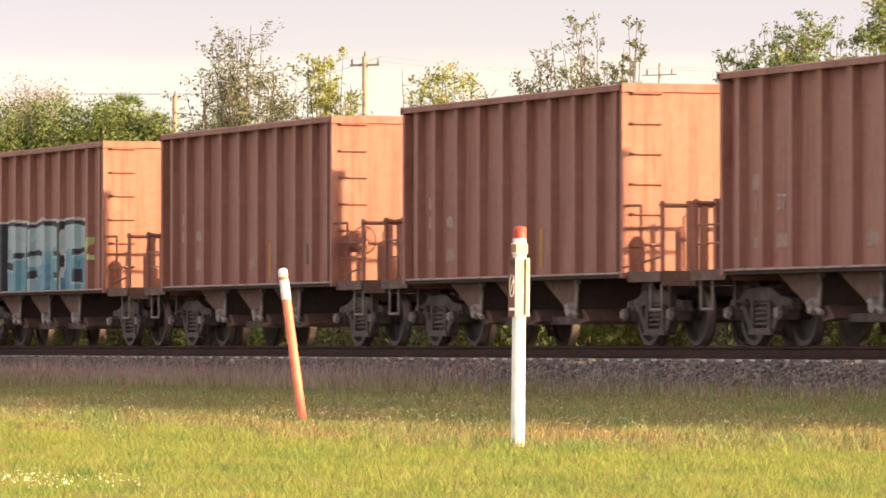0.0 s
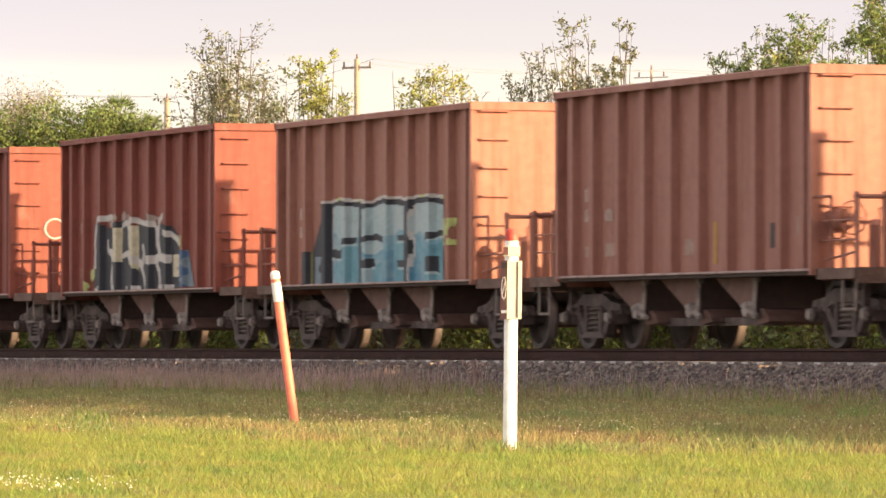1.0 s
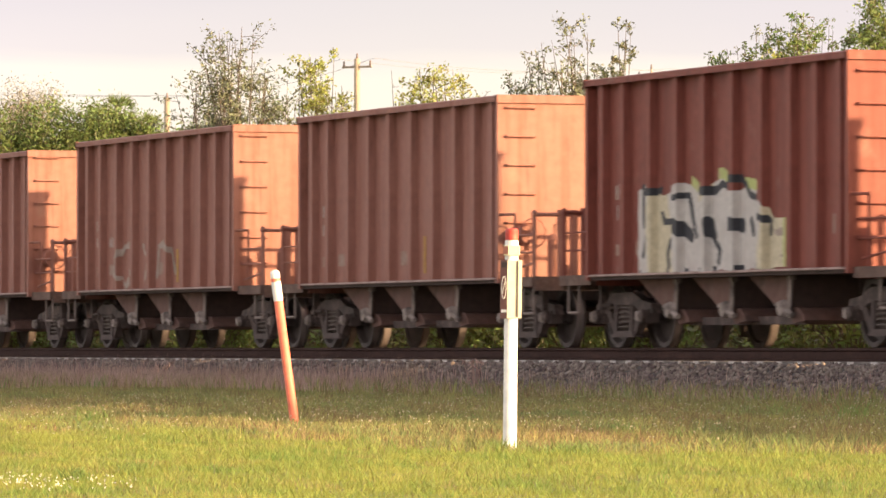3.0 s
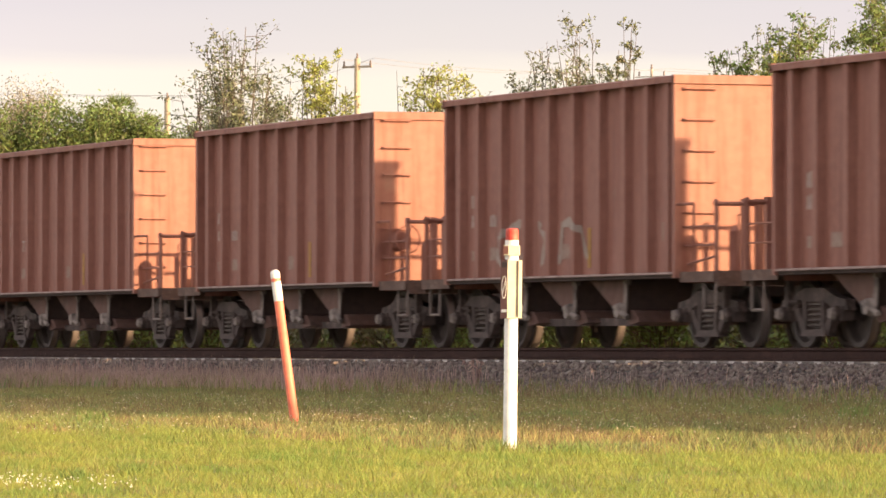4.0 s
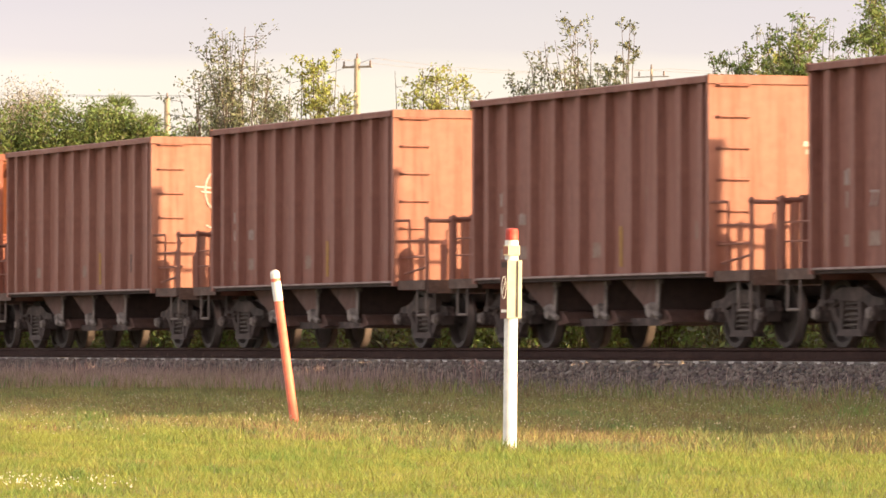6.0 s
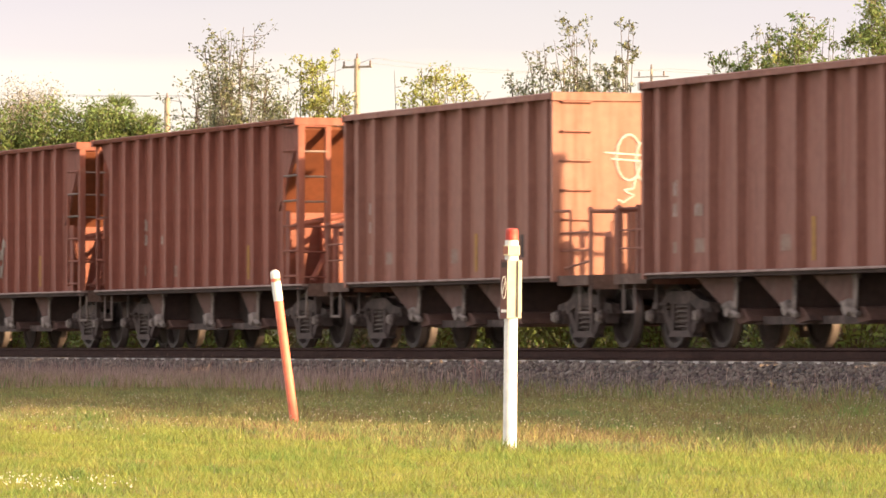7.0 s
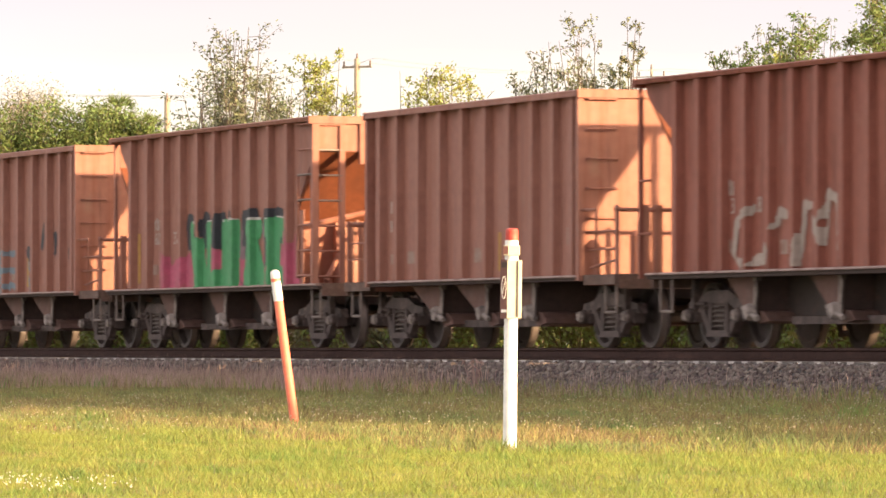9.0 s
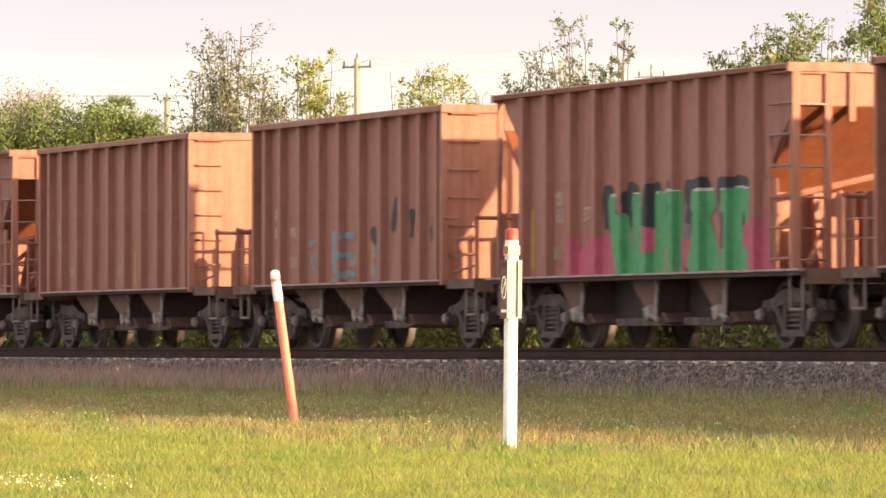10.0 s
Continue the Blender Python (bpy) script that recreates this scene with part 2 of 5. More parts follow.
G = {  # graffiti paints
    "black": material("black_spray_paint", (0.035, 0.035, 0.042), 0.6, bump=0.1),
    "blue": material("pale_blue_spray_paint", (0.16, 0.30, 0.36), 0.6, spots=(((0.30, 0.36, 0.37), (0.8, 0.8, 1.6), 0.45, 0.65, 0.8), ((0.05, 0.17, 0.26), (0.9, 0.9, 1.8), 0.52, 0.66, 0.8))),
    "white": material("chalk_white_spray_paint", (0.50, 0.46, 0.43), 0.65, spots=(((0.36, 0.30, 0.27), (4, 4, 4), 0.5, 0.7, 0.6),)),
    "green": material("green_spray_paint", (0.060, 0.26, 0.105), 0.6, spots=(((0.10, 0.33, 0.16), (2, 2, 1), 0.45, 0.7, 0.7),)),
    "pink": material("pink_spray_paint", (0.42, 0.085, 0.14), 0.65, spots=(((0.29, 0.10, 0.10), (2.5, 2.5, 2.5), 0.45, 0.65, 0.8),)),
    "paleblue": material("silver_blue_spray_paint", (0.31, 0.39, 0.40), 0.6, spots=(((0.38, 0.42, 0.42), (2, 2, 1.2), 0.45, 0.65, 0.8),)),
    "deepblue": material("teal_spray_paint", (0.10, 0.235, 0.285), 0.6, spots=(((0.19, 0.33, 0.37), (2, 2, 1.5), 0.45, 0.65, 0.8),)),
    "cream": material("cream_spray_paint", (0.52, 0.45, 0.32), 0.65),
    "lime": material("lime_spray_paint", (0.42, 0.45, 0.17), 0.65, spots=(((0.40, 0.33, 0.22), (5, 5, 5), 0.5, 0.66, 0.7),)),
    "violet": material("dull_violet_spray_paint", (0.20, 0.115, 0.135), 0.65),
    "navy": material("navy_spray_paint", (0.06, 0.11, 0.20), 0.65),
    "faint": material("faded_grey_spray_paint", (0.35, 0.275, 0.235), 0.7),
    "faintblue": material("faded_blue_spray_paint", (0.17, 0.21, 0.24), 0.7),
    "olive": material("yellow_olive_spray_paint", (0.26, 0.23, 0.09), 0.7),
}


# ---- mesh helpers
def box(bm, x0, x1, y0, y1, z0, z1):
    v = [bm.verts.new((x, y, z)) for x in (x0, x1) for y in (y0, y1) for z in (z0, z1)]
    for f in ((0, 1, 3, 2), (4, 6, 7, 5), (0, 4, 5, 1), (2, 3, 7, 6), (0, 2, 6, 4), (1, 5, 7, 3)):
        bm.faces.new([v[i] for i in f])
    return bm


def prism(bm, outline, axis, a, b):
    """Extrudes an outline: axis 'y': points (x, z); 'z': (x, y); 'x': (y, z)."""
    put = {"y": lambda p, w: (p[0], w, p[1]), "z": lambda p, w: (p[0], p[1], w), "x": lambda p, w: (w, p[0], p[1])}[axis]
    lo, hi = [bm.verts.new(put(p, a)) for p in outline], [bm.verts.new(put(p, b)) for p in outline]
    n = len(outline)
    fs = [bm.faces.new(lo), bm.faces.new(hi[::-1])]
    for i in range(n):
        fs.append(bm.faces.new((lo[i], hi[i], hi[(i + 1) % n], lo[(i + 1) % n])))
    bmesh.ops.recalc_face_normals(bm, faces=fs)
    return bm


def tube(bm, p, q, r, r2=None, seg=6):
    p, q = Vector(p), Vector(q)
    r2 = r if r2 is None else r2
    d = (q - p).normalized()
    a = d.orthogonal().normalized()
    b = d.cross(a)
    ring = []
    for c, rr in ((p, r), (q, r2)):
        ring.append([bm.verts.new(c + (a * math.cos(k * math.tau / seg) + b * math.sin(k * math.tau / seg)) * rr) for k in range(seg)])
    for k in range(seg):
        bm.faces.new((ring[0][k], ring[0][(k + 1) % seg], ring[1][(k + 1) % seg], ring[1][k]))
    bm.faces.new(ring[0][::-1])
    bm.faces.new(ring[1])
    return bm


def lathe(bm, profile, axis="z", seg=20):
    """Turns (radius, height) pairs about an axis."""
    rings = []
    for r, h in profile:
        ring = []
        for k in range(seg):
            c, s = r * math.cos(k * math.tau / seg), r * math.sin(k * math.tau / seg)
            ring.append(bm.verts.new((c, s, h) if axis == "z" else (c, h, s)))
        rings.append(ring)
    for a, b in zip(rings, rings[1:]):
        for k in range(seg):
            bm.faces.new((a[k], a[(k + 1) % seg], b[(k + 1) % seg], b[k]))
    bm.faces.new(rings[0][::-1])
    bm.faces.new(rings[-1])
    bmesh.ops.recalc_face_normals(bm, faces=bm.faces[:])
    return bm


def mesh_of(name, bm, mat, smooth=False):
    me = bpy.data.meshes.new(name)
    bm.to_mesh(me)
    bm.free()
    me.materials.append(mat)
    if smooth:
        me.polygons.foreach_set("use_smooth", [True] * len(me.polygons))
    return me


def part(name, bm, mat, parent=None, label="", at=None, smooth=False):
    """One mesh object under its thing; bm may be a bmesh or a mesh to share."""
    me = bm if isinstance(bm, bpy.types.Mesh) else mesh_of(name, bm, mat, smooth)
    ob = new(name, me)
    if parent is not None:
        ob.parent = parent
    if at is not None:
        ob.matrix_basis = at
    if label:
        ob["label"] = label
    return ob


def B():
    return bmesh.new()


def raw_mesh(name, verts, faces, mat):
    """A mesh from arrays, all faces with the same number of corners."""
    me = bpy.data.meshes.new(name)
    n, k = faces.shape
    me.vertices.add(len(verts))
    me.vertices.foreach_set("co", np.ascontiguousarray(verts, dtype=np.float32).ravel())
    me.loops.add(n * k)
    me.loops.foreach_set("vertex_index", np.ascontiguousarray(faces, dtype=np.int32).ravel())
    me.polygons.add(n)
    me.polygons.foreach_set("loop_start", np.arange(0, n * k, k, dtype=np.int32))
    me.update(calc_edges=True)
    me.validate()
    me.materials.append(mat)
    return me


def spot(bearing, depth, z=0.0):
    """The place at that depth along the view, that many degrees right of its axis."""
    r = math.tan(radians(bearing)) * depth
    return Vector((-CA * depth + SA * r, SA * depth + CA * r, z))


# ---- ground, track bed and rails
def build_ground():
    bm = B()
    ys = [-2500, -60, 10, 20, 26, 30.1, 36.5, 60, 120, 2500]
    xs = [-2500, -400, -160, -100, -60, -20, 40, 200, 2500]
    rows = [[bm.verts.new((x, y, 0.0)) for x in xs] for y in ys]
    for a, b in zip(rows, rows[1:]):
        for i in range(len(xs) - 1):
            bm.faces.new((a[i], a[i + 1], b[i + 1], b[i]))
    tagged(part("ground", bm, M_GROUND), "grassy soil beside the railway line", "ground", kind="structure")
    bm = B()
    prism(bm, [(YC - 2.75, 0.004), (YC - 1.75, 0.455), (YC + 1.75, 0.455), (YC + 2.75, 0.004)], "x", -420, 280)
    tagged(part("ballast_bed", bm, M_BED), "grey crushed stone bank under the rails", "track bed", kind="structure")
    head = [(-0.036, 0.0), (0.036, 0.0), (0.037, -0.035), (0.010, -0.05), (0.009, -0.145), (0.07, -0.165), (0.07, -0.182), (-0.07, -0.182), (-0.07, -0.165), (-0.009, -0.145), (-0.010, -0.05), (-0.037, -0.035)]
    for y in (YC - 0.755, YC + 0.755):
        bm = B()
        prism(bm, [(y + a, RH + b) for a, b in head], "x", -420, 280)
        tagged(part("rail", bm, M_RAIL), "dark rusty steel rail on ties", "rail", "rails of the line", kind="structure")


build_ground()


# ---- the train: local x along the car (front to +x), y across, z from the railhead
HB, ZS, ZT = 4.725, 1.03, 3.75


def truck_mesh():
    bm = B()
    prism(bm, [(-0.22, 0.34), (0.22, 0.34), (0.26, 0.62), (0.12, 0.72), (-0.12, 0.72), (-0.26, 0.62)], "y", -1.02, 1.02)
    tube(bm, (0, 0, 0.6), (0, 0, 0.95), 0.2, seg=12)
    return mesh_of("truck", bm, M_UNDER)


def frame_mesh():
    """A cast side frame with pedestals over the axle boxes and a window for the springs."""
    bm = B()
    top = [(-1.12, 0.50), (-1.06, 0.64), (-0.72, 0.68), (-0.36, 0.80), (0.36, 0.80), (0.72, 0.68), (1.06, 0.64), (1.12, 0.50)]
    low = [(0.70, 0.50), (0.36, 0.62), (-0.36, 0.62), (-0.70, 0.50)]
    prism(bm, top + low, "y", -0.07, 0.07)
    prism(bm, [(-0.72, 0.54), (-0.56, 0.54), (-0.26, 0.20), (-0.40, 0.16)], "y", -0.06, 0.06)
    prism(bm, [(0.72, 0.54), (0.56, 0.54), (0.26, 0.20), (0.40, 0.16)], "y", -0.06, 0.06)
    prism(bm, [(-0.42, 0.155), (0.42, 0.155), (0.38, 0.245), (-0.38, 0.245)], "y", -0.09, 0.09)
    for sx in (-0.30, 0.30):
        box(bm, sx - 0.05, sx + 0.05, -0.08, 0.08, 0.24, 0.64)
    for sx in (-0.89, 0.89):
        box(bm, sx - 0.13, sx + 0.13, -0.10, 0.08, 0.36, 0.56)
        tube(bm, (sx, -0.17, 0.455), (sx, 0.02, 0.455), 0.105, seg=12)
    return mesh_of("side_frame", bm, M_TRUCK)


def spring_mesh():
    bm = B()
    for sx in (-0.13, 0.03, 0.16):
        pts = [(sx + 0.062 * math.cos(k * 0.9), -0.02 + 0.062 * math.sin(k * 0.9), 0.25 + 0.34 * k / 34) for k in range(35)]
        for p, q in zip(pts, pts[1:]):
            tube(bm, p, q, 0.013, seg=4)
    return mesh_of("spring", bm, M_SPRING)


def cap_mesh():
    """The end cap of an axle bearing with its bolt heads."""
    bm = B()
    lathe(bm, [(0.045, -0.235), (0.075, -0.22), (0.080, -0.172)], "y", 12)
    for k in range(3):
        a = k * math.tau / 3
        tube(bm, (0.045 * math.cos(a), -0.245, 0.045 * math.sin(a)), (0.045 * math.cos(a), -0.21, 0.045 * math.sin(a)), 0.014)
    return mesh_of("bearing_cap", bm, M_DUST)


def wheel_mesh():
    """Two wheels on an axle, turning about y."""
    bm = B()
    for s in (-1, 1):
        prof = [(0.11, 0.80), (0.11, 0.74), (0.36, 0.71), (0.39, 0.805), (0.457, 0.805), (0.459, 0.70), (0.483, 0.69), (0.483, 0.67), (0.39, 0.665), (0.36, 0.69), (0.12, 0.66)]
        lathe(bm, [(r, s * h) for r, h in prof], "y", 28)
    lathe(bm, [(0.085, -1.10), (0.085, 1.10)], "y", 10)
    me = mesh_of("wheelset", bm, M_WHEEL)
    me.materials.append(M_TREAD)
    for p in me.polygons:
        c = p.center
        r = math.hypot(c.x, c.z)
        if 0.425 < r < 0.475 and abs(c.y) > 0.695:
            p.material_index = 1
    return me


MESH = {"truck": truck_mesh(), "frame": frame_mesh(), "spring": spring_mesh(), "wheel": wheel_mesh(), "cap": cap_mesh()}


def add_trucks(car, half=4.6):
    for sx in (-half, half):
        tr = part("truck", MESH["truck"], None, car, "grimy cast steel truck", at=pose(sx, 0, 0))
        for y in (-1.0, 1.0):
            part("side_frame", MESH["frame"], None, tr, at=pose(0, y, 0, 0, 0, 0 if y < 0 else 180))
            for x in (-0.89, 0.89):
                part("bearing_cap", MESH["cap"], None, tr, "dusty bearing end cap", at=pose(x, y, 0.455, 0, 0, 0 if y < 0 else 180))
            part("spring", MESH["spring"], None, tr, "coiled suspension spring", at=pose(0, y, 0))
        for x in (-0.89, 0.89):
            part("wheelset", MESH["wheel"], None, tr, "steel wheels on an axle with bright rims", at=pose(x, 0, 0.459))


def add_common(car, paint, reach):
    """Sill beam, couplers and brake gear under the body."""
    bm = B()
    box(bm, -6.0, 6.0, -0.22, 0.22, 0.72, 0.98)
    part("centre_sill", bm, M_UNDER, car)
    for s in (-1, 1):
        bm = B()
        box(bm, min(s * 5.9, s * 6.42), max(s * 5.9, s * 6.42), -0.09, 0.09, 0.76, 0.92)
        prism(bm, [(s * 6.36, -0.16), (s * 6.52, -0.14), (s * 6.50, 0.02), (s * 6.42, 0.05), (s * 6.45, 0.15), (s * 6.34, 0.17)], "z", 0.70, 0.98)
        part("coupler", bm, M_DARK, car, "dark knuckle coupler")
        bm = B()
        tube(bm, (s * 6.1, 0.35, 0.80), (s * 6.3, 0.30, 0.48), 0.03)
        tube(bm, (s * 6.3, 0.30, 0.48), (s * 6.5, 0.12, 0.42), 0.03)
        part("air_hose", bm, M_DARK, car)
        for y in (-1.45, 1.45):
            bm = B()
            x0 = s * (reach - 0.15)
            x1 = s * (reach - 0.58)
            for x in (x0, x1):
                tube(bm, (x, y, 0.98), (x, y, 0.50), 0.022)
            tube(bm, (x0, y, 0.51), (x1, y, 0.51), 0.022)
            part("sill_step", bm, M_PALE if y < 0 else M_DARK, car, "worn hanging sill step")
        bm = B()
        box(bm, s * 5.35 - 0.05, s * 5.35 + 0.05, -1.15, -1.05, 0.55, 0.95)
        tube(bm, (s * 5.35, -1.1, 0.62), (s * 5.0, -1.1, 0.62), 0.03)
        part("brake_hanger", bm, M_TRUCK, car)
    bm = B()
    box(bm, -2.2, 1.9, -0.98, -0.88, 0.32, 0.43)
    part("side_bar", bm, M_TRUCK, car, "dusty longitudinal door bar")
    bm = B()
    tube(bm, (-1.0, 0.6, 0.55), (0.1, 0.6, 0.55), 0.2, seg=14)
    part("brake_cylinder", bm, M_UNDER, car)


def add_bays(car, paint, xs, width, low):
    """Hopper outlets: one slanting chute each, with a frame, a latch and a door."""
    for x in xs:
        # Body darker than its side plates: shade of the void put into the colour.
        bm = B()
        prism(bm, [(x - width, ZS - 0.03), (x + 0.16, ZS - 0.03), (x + 0.12, low - 0.05), (x - 0.05, low - 0.02)], "y", -1.22, 1.22)
        ch = part("hopper_chute", bm, M_UNDER, car, "slanting hopper chute coloured dark for the shaded void")
        for y0, y1 in ((-1.236, -1.222), (1.222, 1.236)):
            bm = B()
            prism(bm, [(x - width, ZS - 0.03), (x + 0.155, ZS - 0.03), (x + 0.115, low - 0.05), (x - 0.05, low - 0.02)], "y", y0, y1)
            part("chute_side", bm, M_CHUTE, ch, "dusty brown side plate")
        bm = B()
        prism(bm, [(x + 0.10, low - 0.04), (x + 0.18, low - 0.06), (x + 0.26, ZS - 0.04), (x + 0.16, ZS - 0.04)], "y", -1.27, -1.24)
        part("chute_post", bm, M_DUST, ch)
        bm = B()
        lathe(bm, [(0.02, -1.36), (0.10, -1.345), (0.125, -1.27), (0.06, -1.21)], "y", 12)
        bmesh.ops.translate(bm, verts=bm.verts[:], vec=(x + 0.02, 0, low + 0.07))
        tube(bm, (x + 0.02, -1.29, low + 0.07), (x + 0.34, -1.29, low - 0.02), 0.04)
        tube(bm, (x + 0.02, -1.29, low + 0.07), (x - 0.20, -1.29, low + 0.13), 0.03)
        part("latch", bm, M_DUST, ch, "dusty cast door latch")
        bm = B()
        prism(bm, [(x - 0.04, low + 0.02), (x + 0.14, low + 0.09), (x + 0.30, low + 0.07), (x + 0.44, low - 0.02), (x + 0.50, 0.37), (x + 0.10, 0.33)], "y", -1.18, 1.18)
        part("outlet_door", bm, M_CHUTE, ch)
        bm = B()
        box(bm, x + 0.165, x + 0.245, -1.29, -1.20, ZS - 0.12, ZS + 0.01)
        part("gusset", bm, M_PALE, ch, "pale worn gusset plate")


def bar_h(bm, x, y0, y1, z, out):
    """A grab iron with its two turned ends."""
    tube(bm, (x + out, y0, z), (x + out, y1, z), 0.014)
    for y in (y0, y1):
        tube(bm, (x, y, z), (x + out, y, z), 0.017)
        tube(bm, (x, y, z), (x + 0.02 * (1 if out > 0 else -1), y, z), 0.034, seg=8)


def brake_wheel(car):
    """A spoked hand wheel on its gear case over the front platform."""
    x = HB + 0.42
    bm = B()
    ring = [(x, -1.20 + 0.20 * math.cos(a * math.tau / 20), 1.72 + 0.22 * math.sin(a * math.tau / 20)) for a in range(21)]
    for p, q in zip(ring, ring[1:]):
        tube(bm, p, q, 0.011, seg=5)
    for a in range(5):
        tube(bm, (x, -1.20, 1.72), ring[a * 4], 0.008, seg=4)
    wheel = part("brake_wheel", bm, PAINT["brown"], car, "spoked hand brake wheel")
    bm = B()
    tube(bm, (HB + 0.01, -1.22, 1.70), (HB + 0.26, -1.22, 1.70), 0.17, 0.14, seg=12)
    tube(bm, (HB + 0.26, -1.22, 1.70), (x, -1.20, 1.72), 0.03, seg=6)
    part("gear_case", bm, PAINT["brown"], wheel)


def mark_bars(car, x, z, paint=None, rows=((0, 0.34), (-0.34, 0.34))):
    """Weathered stencilled lettering that cannot be read, as upright bars."""
    for dz, h in rows:
        bm = B()
        for k in range(3):
            box(bm, x + k * 0.10, x + k * 0.10 + 0.05, -1.490, -1.484, z + dz, z + dz + h * (0.72 + 0.1 * (k % 2)))
        part("stencil", bm, M_STENCIL, car, "worn white stencil marks")


def placard(car, x, z, w, h, mat, label):
    bm = B()
    box(bm, x, x + w, -1.491, -1.484, z, z + h)
    part("placard", bm, mat, car, label)


def digits(car, text, x, z, size):
    """Stencilled figures in the built-in font."""
    cu = bpy.data.curves.new("figure", "FONT")
    cu.body, cu.size, cu.extrude = text, size, 0.003
    tmp = bpy.data.objects.new("figure", cu)
    scene.collection.objects.link(tmp)
    dg = bpy.context.evaluated_depsgraph_get()
    me = bpy.data.meshes.new_from_object(tmp.evaluated_get(dg))
    bpy.data.objects.remove(tmp)
    me.materials.clear()
    me.materials.append(M_STENCIL)
    part("figure", me, None, car, "worn white stencilled figures", at=pose(x, -1.487, z, 90, 0, 0))


POSTS = (-4.16, -3.35, -2.34, -1.34, -0.33, 0.69, 1.71, 2.70, 3.57, 4.36)


def post_mesh(name, z0, z1, side, paint, wide=1.0):
    bm = B()
    s = -1 if side < 0 else 1
    prism(bm, [(-0.10 * wide, s * 1.48), (-0.08 * wide, s * 1.60), (0.08 * wide, s * 1.60), (0.10 * wide, s * 1.48)], "z", z0, z1)
    return mesh_of(name, bm, paint)


def flat_end_car(paint, name="hopper_car", zt=ZT):
    """Open hopper with flat full-height ends and railed end platforms."""
    car = new(name)
    for s in (-1, 1):
        bm = B()
        box(bm, -HB, HB, s * 1.48, s * 1.45, ZS, zt - 0.05)
        part("side_sheet", bm, paint, car)
        bm = B()
        prism(bm, [(s * 1.36, zt - 0.075), (s * 1.62, zt - 0.075), (s * 1.64, zt - 0.10), (s * 1.64, zt - 0.02), (s * 1.60, zt), (s * 1.36, zt)], "x", -HB - 0.03, HB + 0.03)
        part("top_chord", bm, paint, car)
        bm = B()
        prism(bm, [(s * 1.485, ZS - 0.012), (s * 1.615, ZS - 0.010), (s * 1.62, ZS), (s * 1.60, ZS + 0.026), (s * 1.485, ZS + 0.030)], "x", -HB, HB)
        part("side_sill", bm, M_EDGE, car, "dusty side sill edge coloured pale for caught light")
        bm = B()
        prism(bm, [(s * 1.40, ZS - 0.06), (s * 1.57, ZS - 0.055), (s * 1.58, ZS - 0.014), (s * 1.40, ZS - 0.014)], "x", -HB, HB)
        part("sill_flange", bm, M_SILL, car)
        rib = post_mesh("side_post", ZS + 0.031, zt - 0.077, s, paint)
        for x in POSTS:
            part("side_post", rib, None, car, at=pose(x, 0, 0))
        bm = B()
        x0, x1 = sorted((s * HB, s * (HB - 0.03)))
        box(bm, x0, x1, -1.445, 1.445, 0.90, zt - 0.02)
        part("end_sheet", bm, paint, car)
        bm = B()
        x0, x1 = sorted((s * (HB - 0.04), s * (HB + 0.05)))
        box(bm, x0, x1, -1.64, 1.64, zt - 0.12, zt + 0.003)
        part("end_chord", bm, paint, car)
        for y in (-1.52, 1.52):
            bm = B()
            x0, x1 = sorted((s * (HB - 0.09), s * (HB + 0.004)))
            box(bm, x0, x1, min(y - 0.1, y + 0.135 * (1 if y < 0 else -1)), max(y + 0.1, y + 0.135 * (1 if y < 0 else -1)), ZS - 0.06, zt - 0.123)
            part("corner_post", bm, paint, car)
        y0, y1 = (-1.47, -1.03) if s > 0 else (1.47, 1.03)
        for k in range(6):
            bm = B()
            bar_h(bm, s * HB, y0, y1, 3.61 - 0.432 * k, s * 0.06)
            part("grab_iron", bm, paint, car)
        # platform with its rails
        bm = B()
        x0, x1 = sorted((s * (HB + 0.005), s * (HB + 1.27)))
        box(bm, x0, x1, -1.50, 1.50, 0.97, 1.04)
        box(bm, x0, x1, -1.54, -1.50, 0.91, 1.055)
        box(bm, x0, x1, 1.50, 1.54, 0.91, 1.055)
        box(bm, min(x1, x0) if s < 0 else x1, (min(x1, x0) + 0.05) if s < 0 else x1 + 0.05, -1.5, 1.5, 0.85, 1.06)
        part("platform", bm, M_DECK, car, "dusty end platform")
        xr = s * (HB + 1.20)
        for y in (-1.48, -0.1, 1.48):
            bm = B()
            tube(bm, (xr, y, 1.04), (xr, y, 2.0), 0.034, seg=8)
            tube(bm, (xr, y, 2.0), (xr, y, 2.045), 0.05, 0.03, seg=8)
            part("rail_post", bm, paint, car)
        bm = B()
        tube(bm, (xr, -1.52, 1.98), (xr, 1.52, 1.98), 0.03, seg=8)
        part("end_rail", bm, paint, car)
        for z in (1.68, 1.42):
            bm = B()
            tube(bm, (s * HB, -1.48, z), (xr, -1.48, z), 0.013)
            part("side_rail", bm, paint, car)
        for y in ((-1.16, -0.98) if s < 0 else (-1.05, -0.85)):
            bm = B()
            box(bm, xr - 0.05, xr + 0.05, y - 0.05, y + 0.05, 1.04, 2.05)
            part("ladder_stile", bm, paint, car)
        if s > 0:
            bm = B()
            prism(bm, [(-0.05, 1.04), (0.05, 1.04), (0.06, 1.28), (0.03, 1.40), (-0.03, 1.40), (-0.06, 1.28)], "x", 5.3, 5.42)
            part("brake_lever", bm, M_DARK, car)
            bm = B()
            tube(bm, (HB + 0.55, -0.92, 1.04), (HB + 0.55, -0.92, 1.62), 0.10, seg=10)
            tube(bm, (HB + 0.55, -0.92, 1.62), (HB + 0.55, -0.92, 1.70), 0.10, 0.04, seg=10)
            part("air_reservoir", bm, paint, car)
            bm = B()
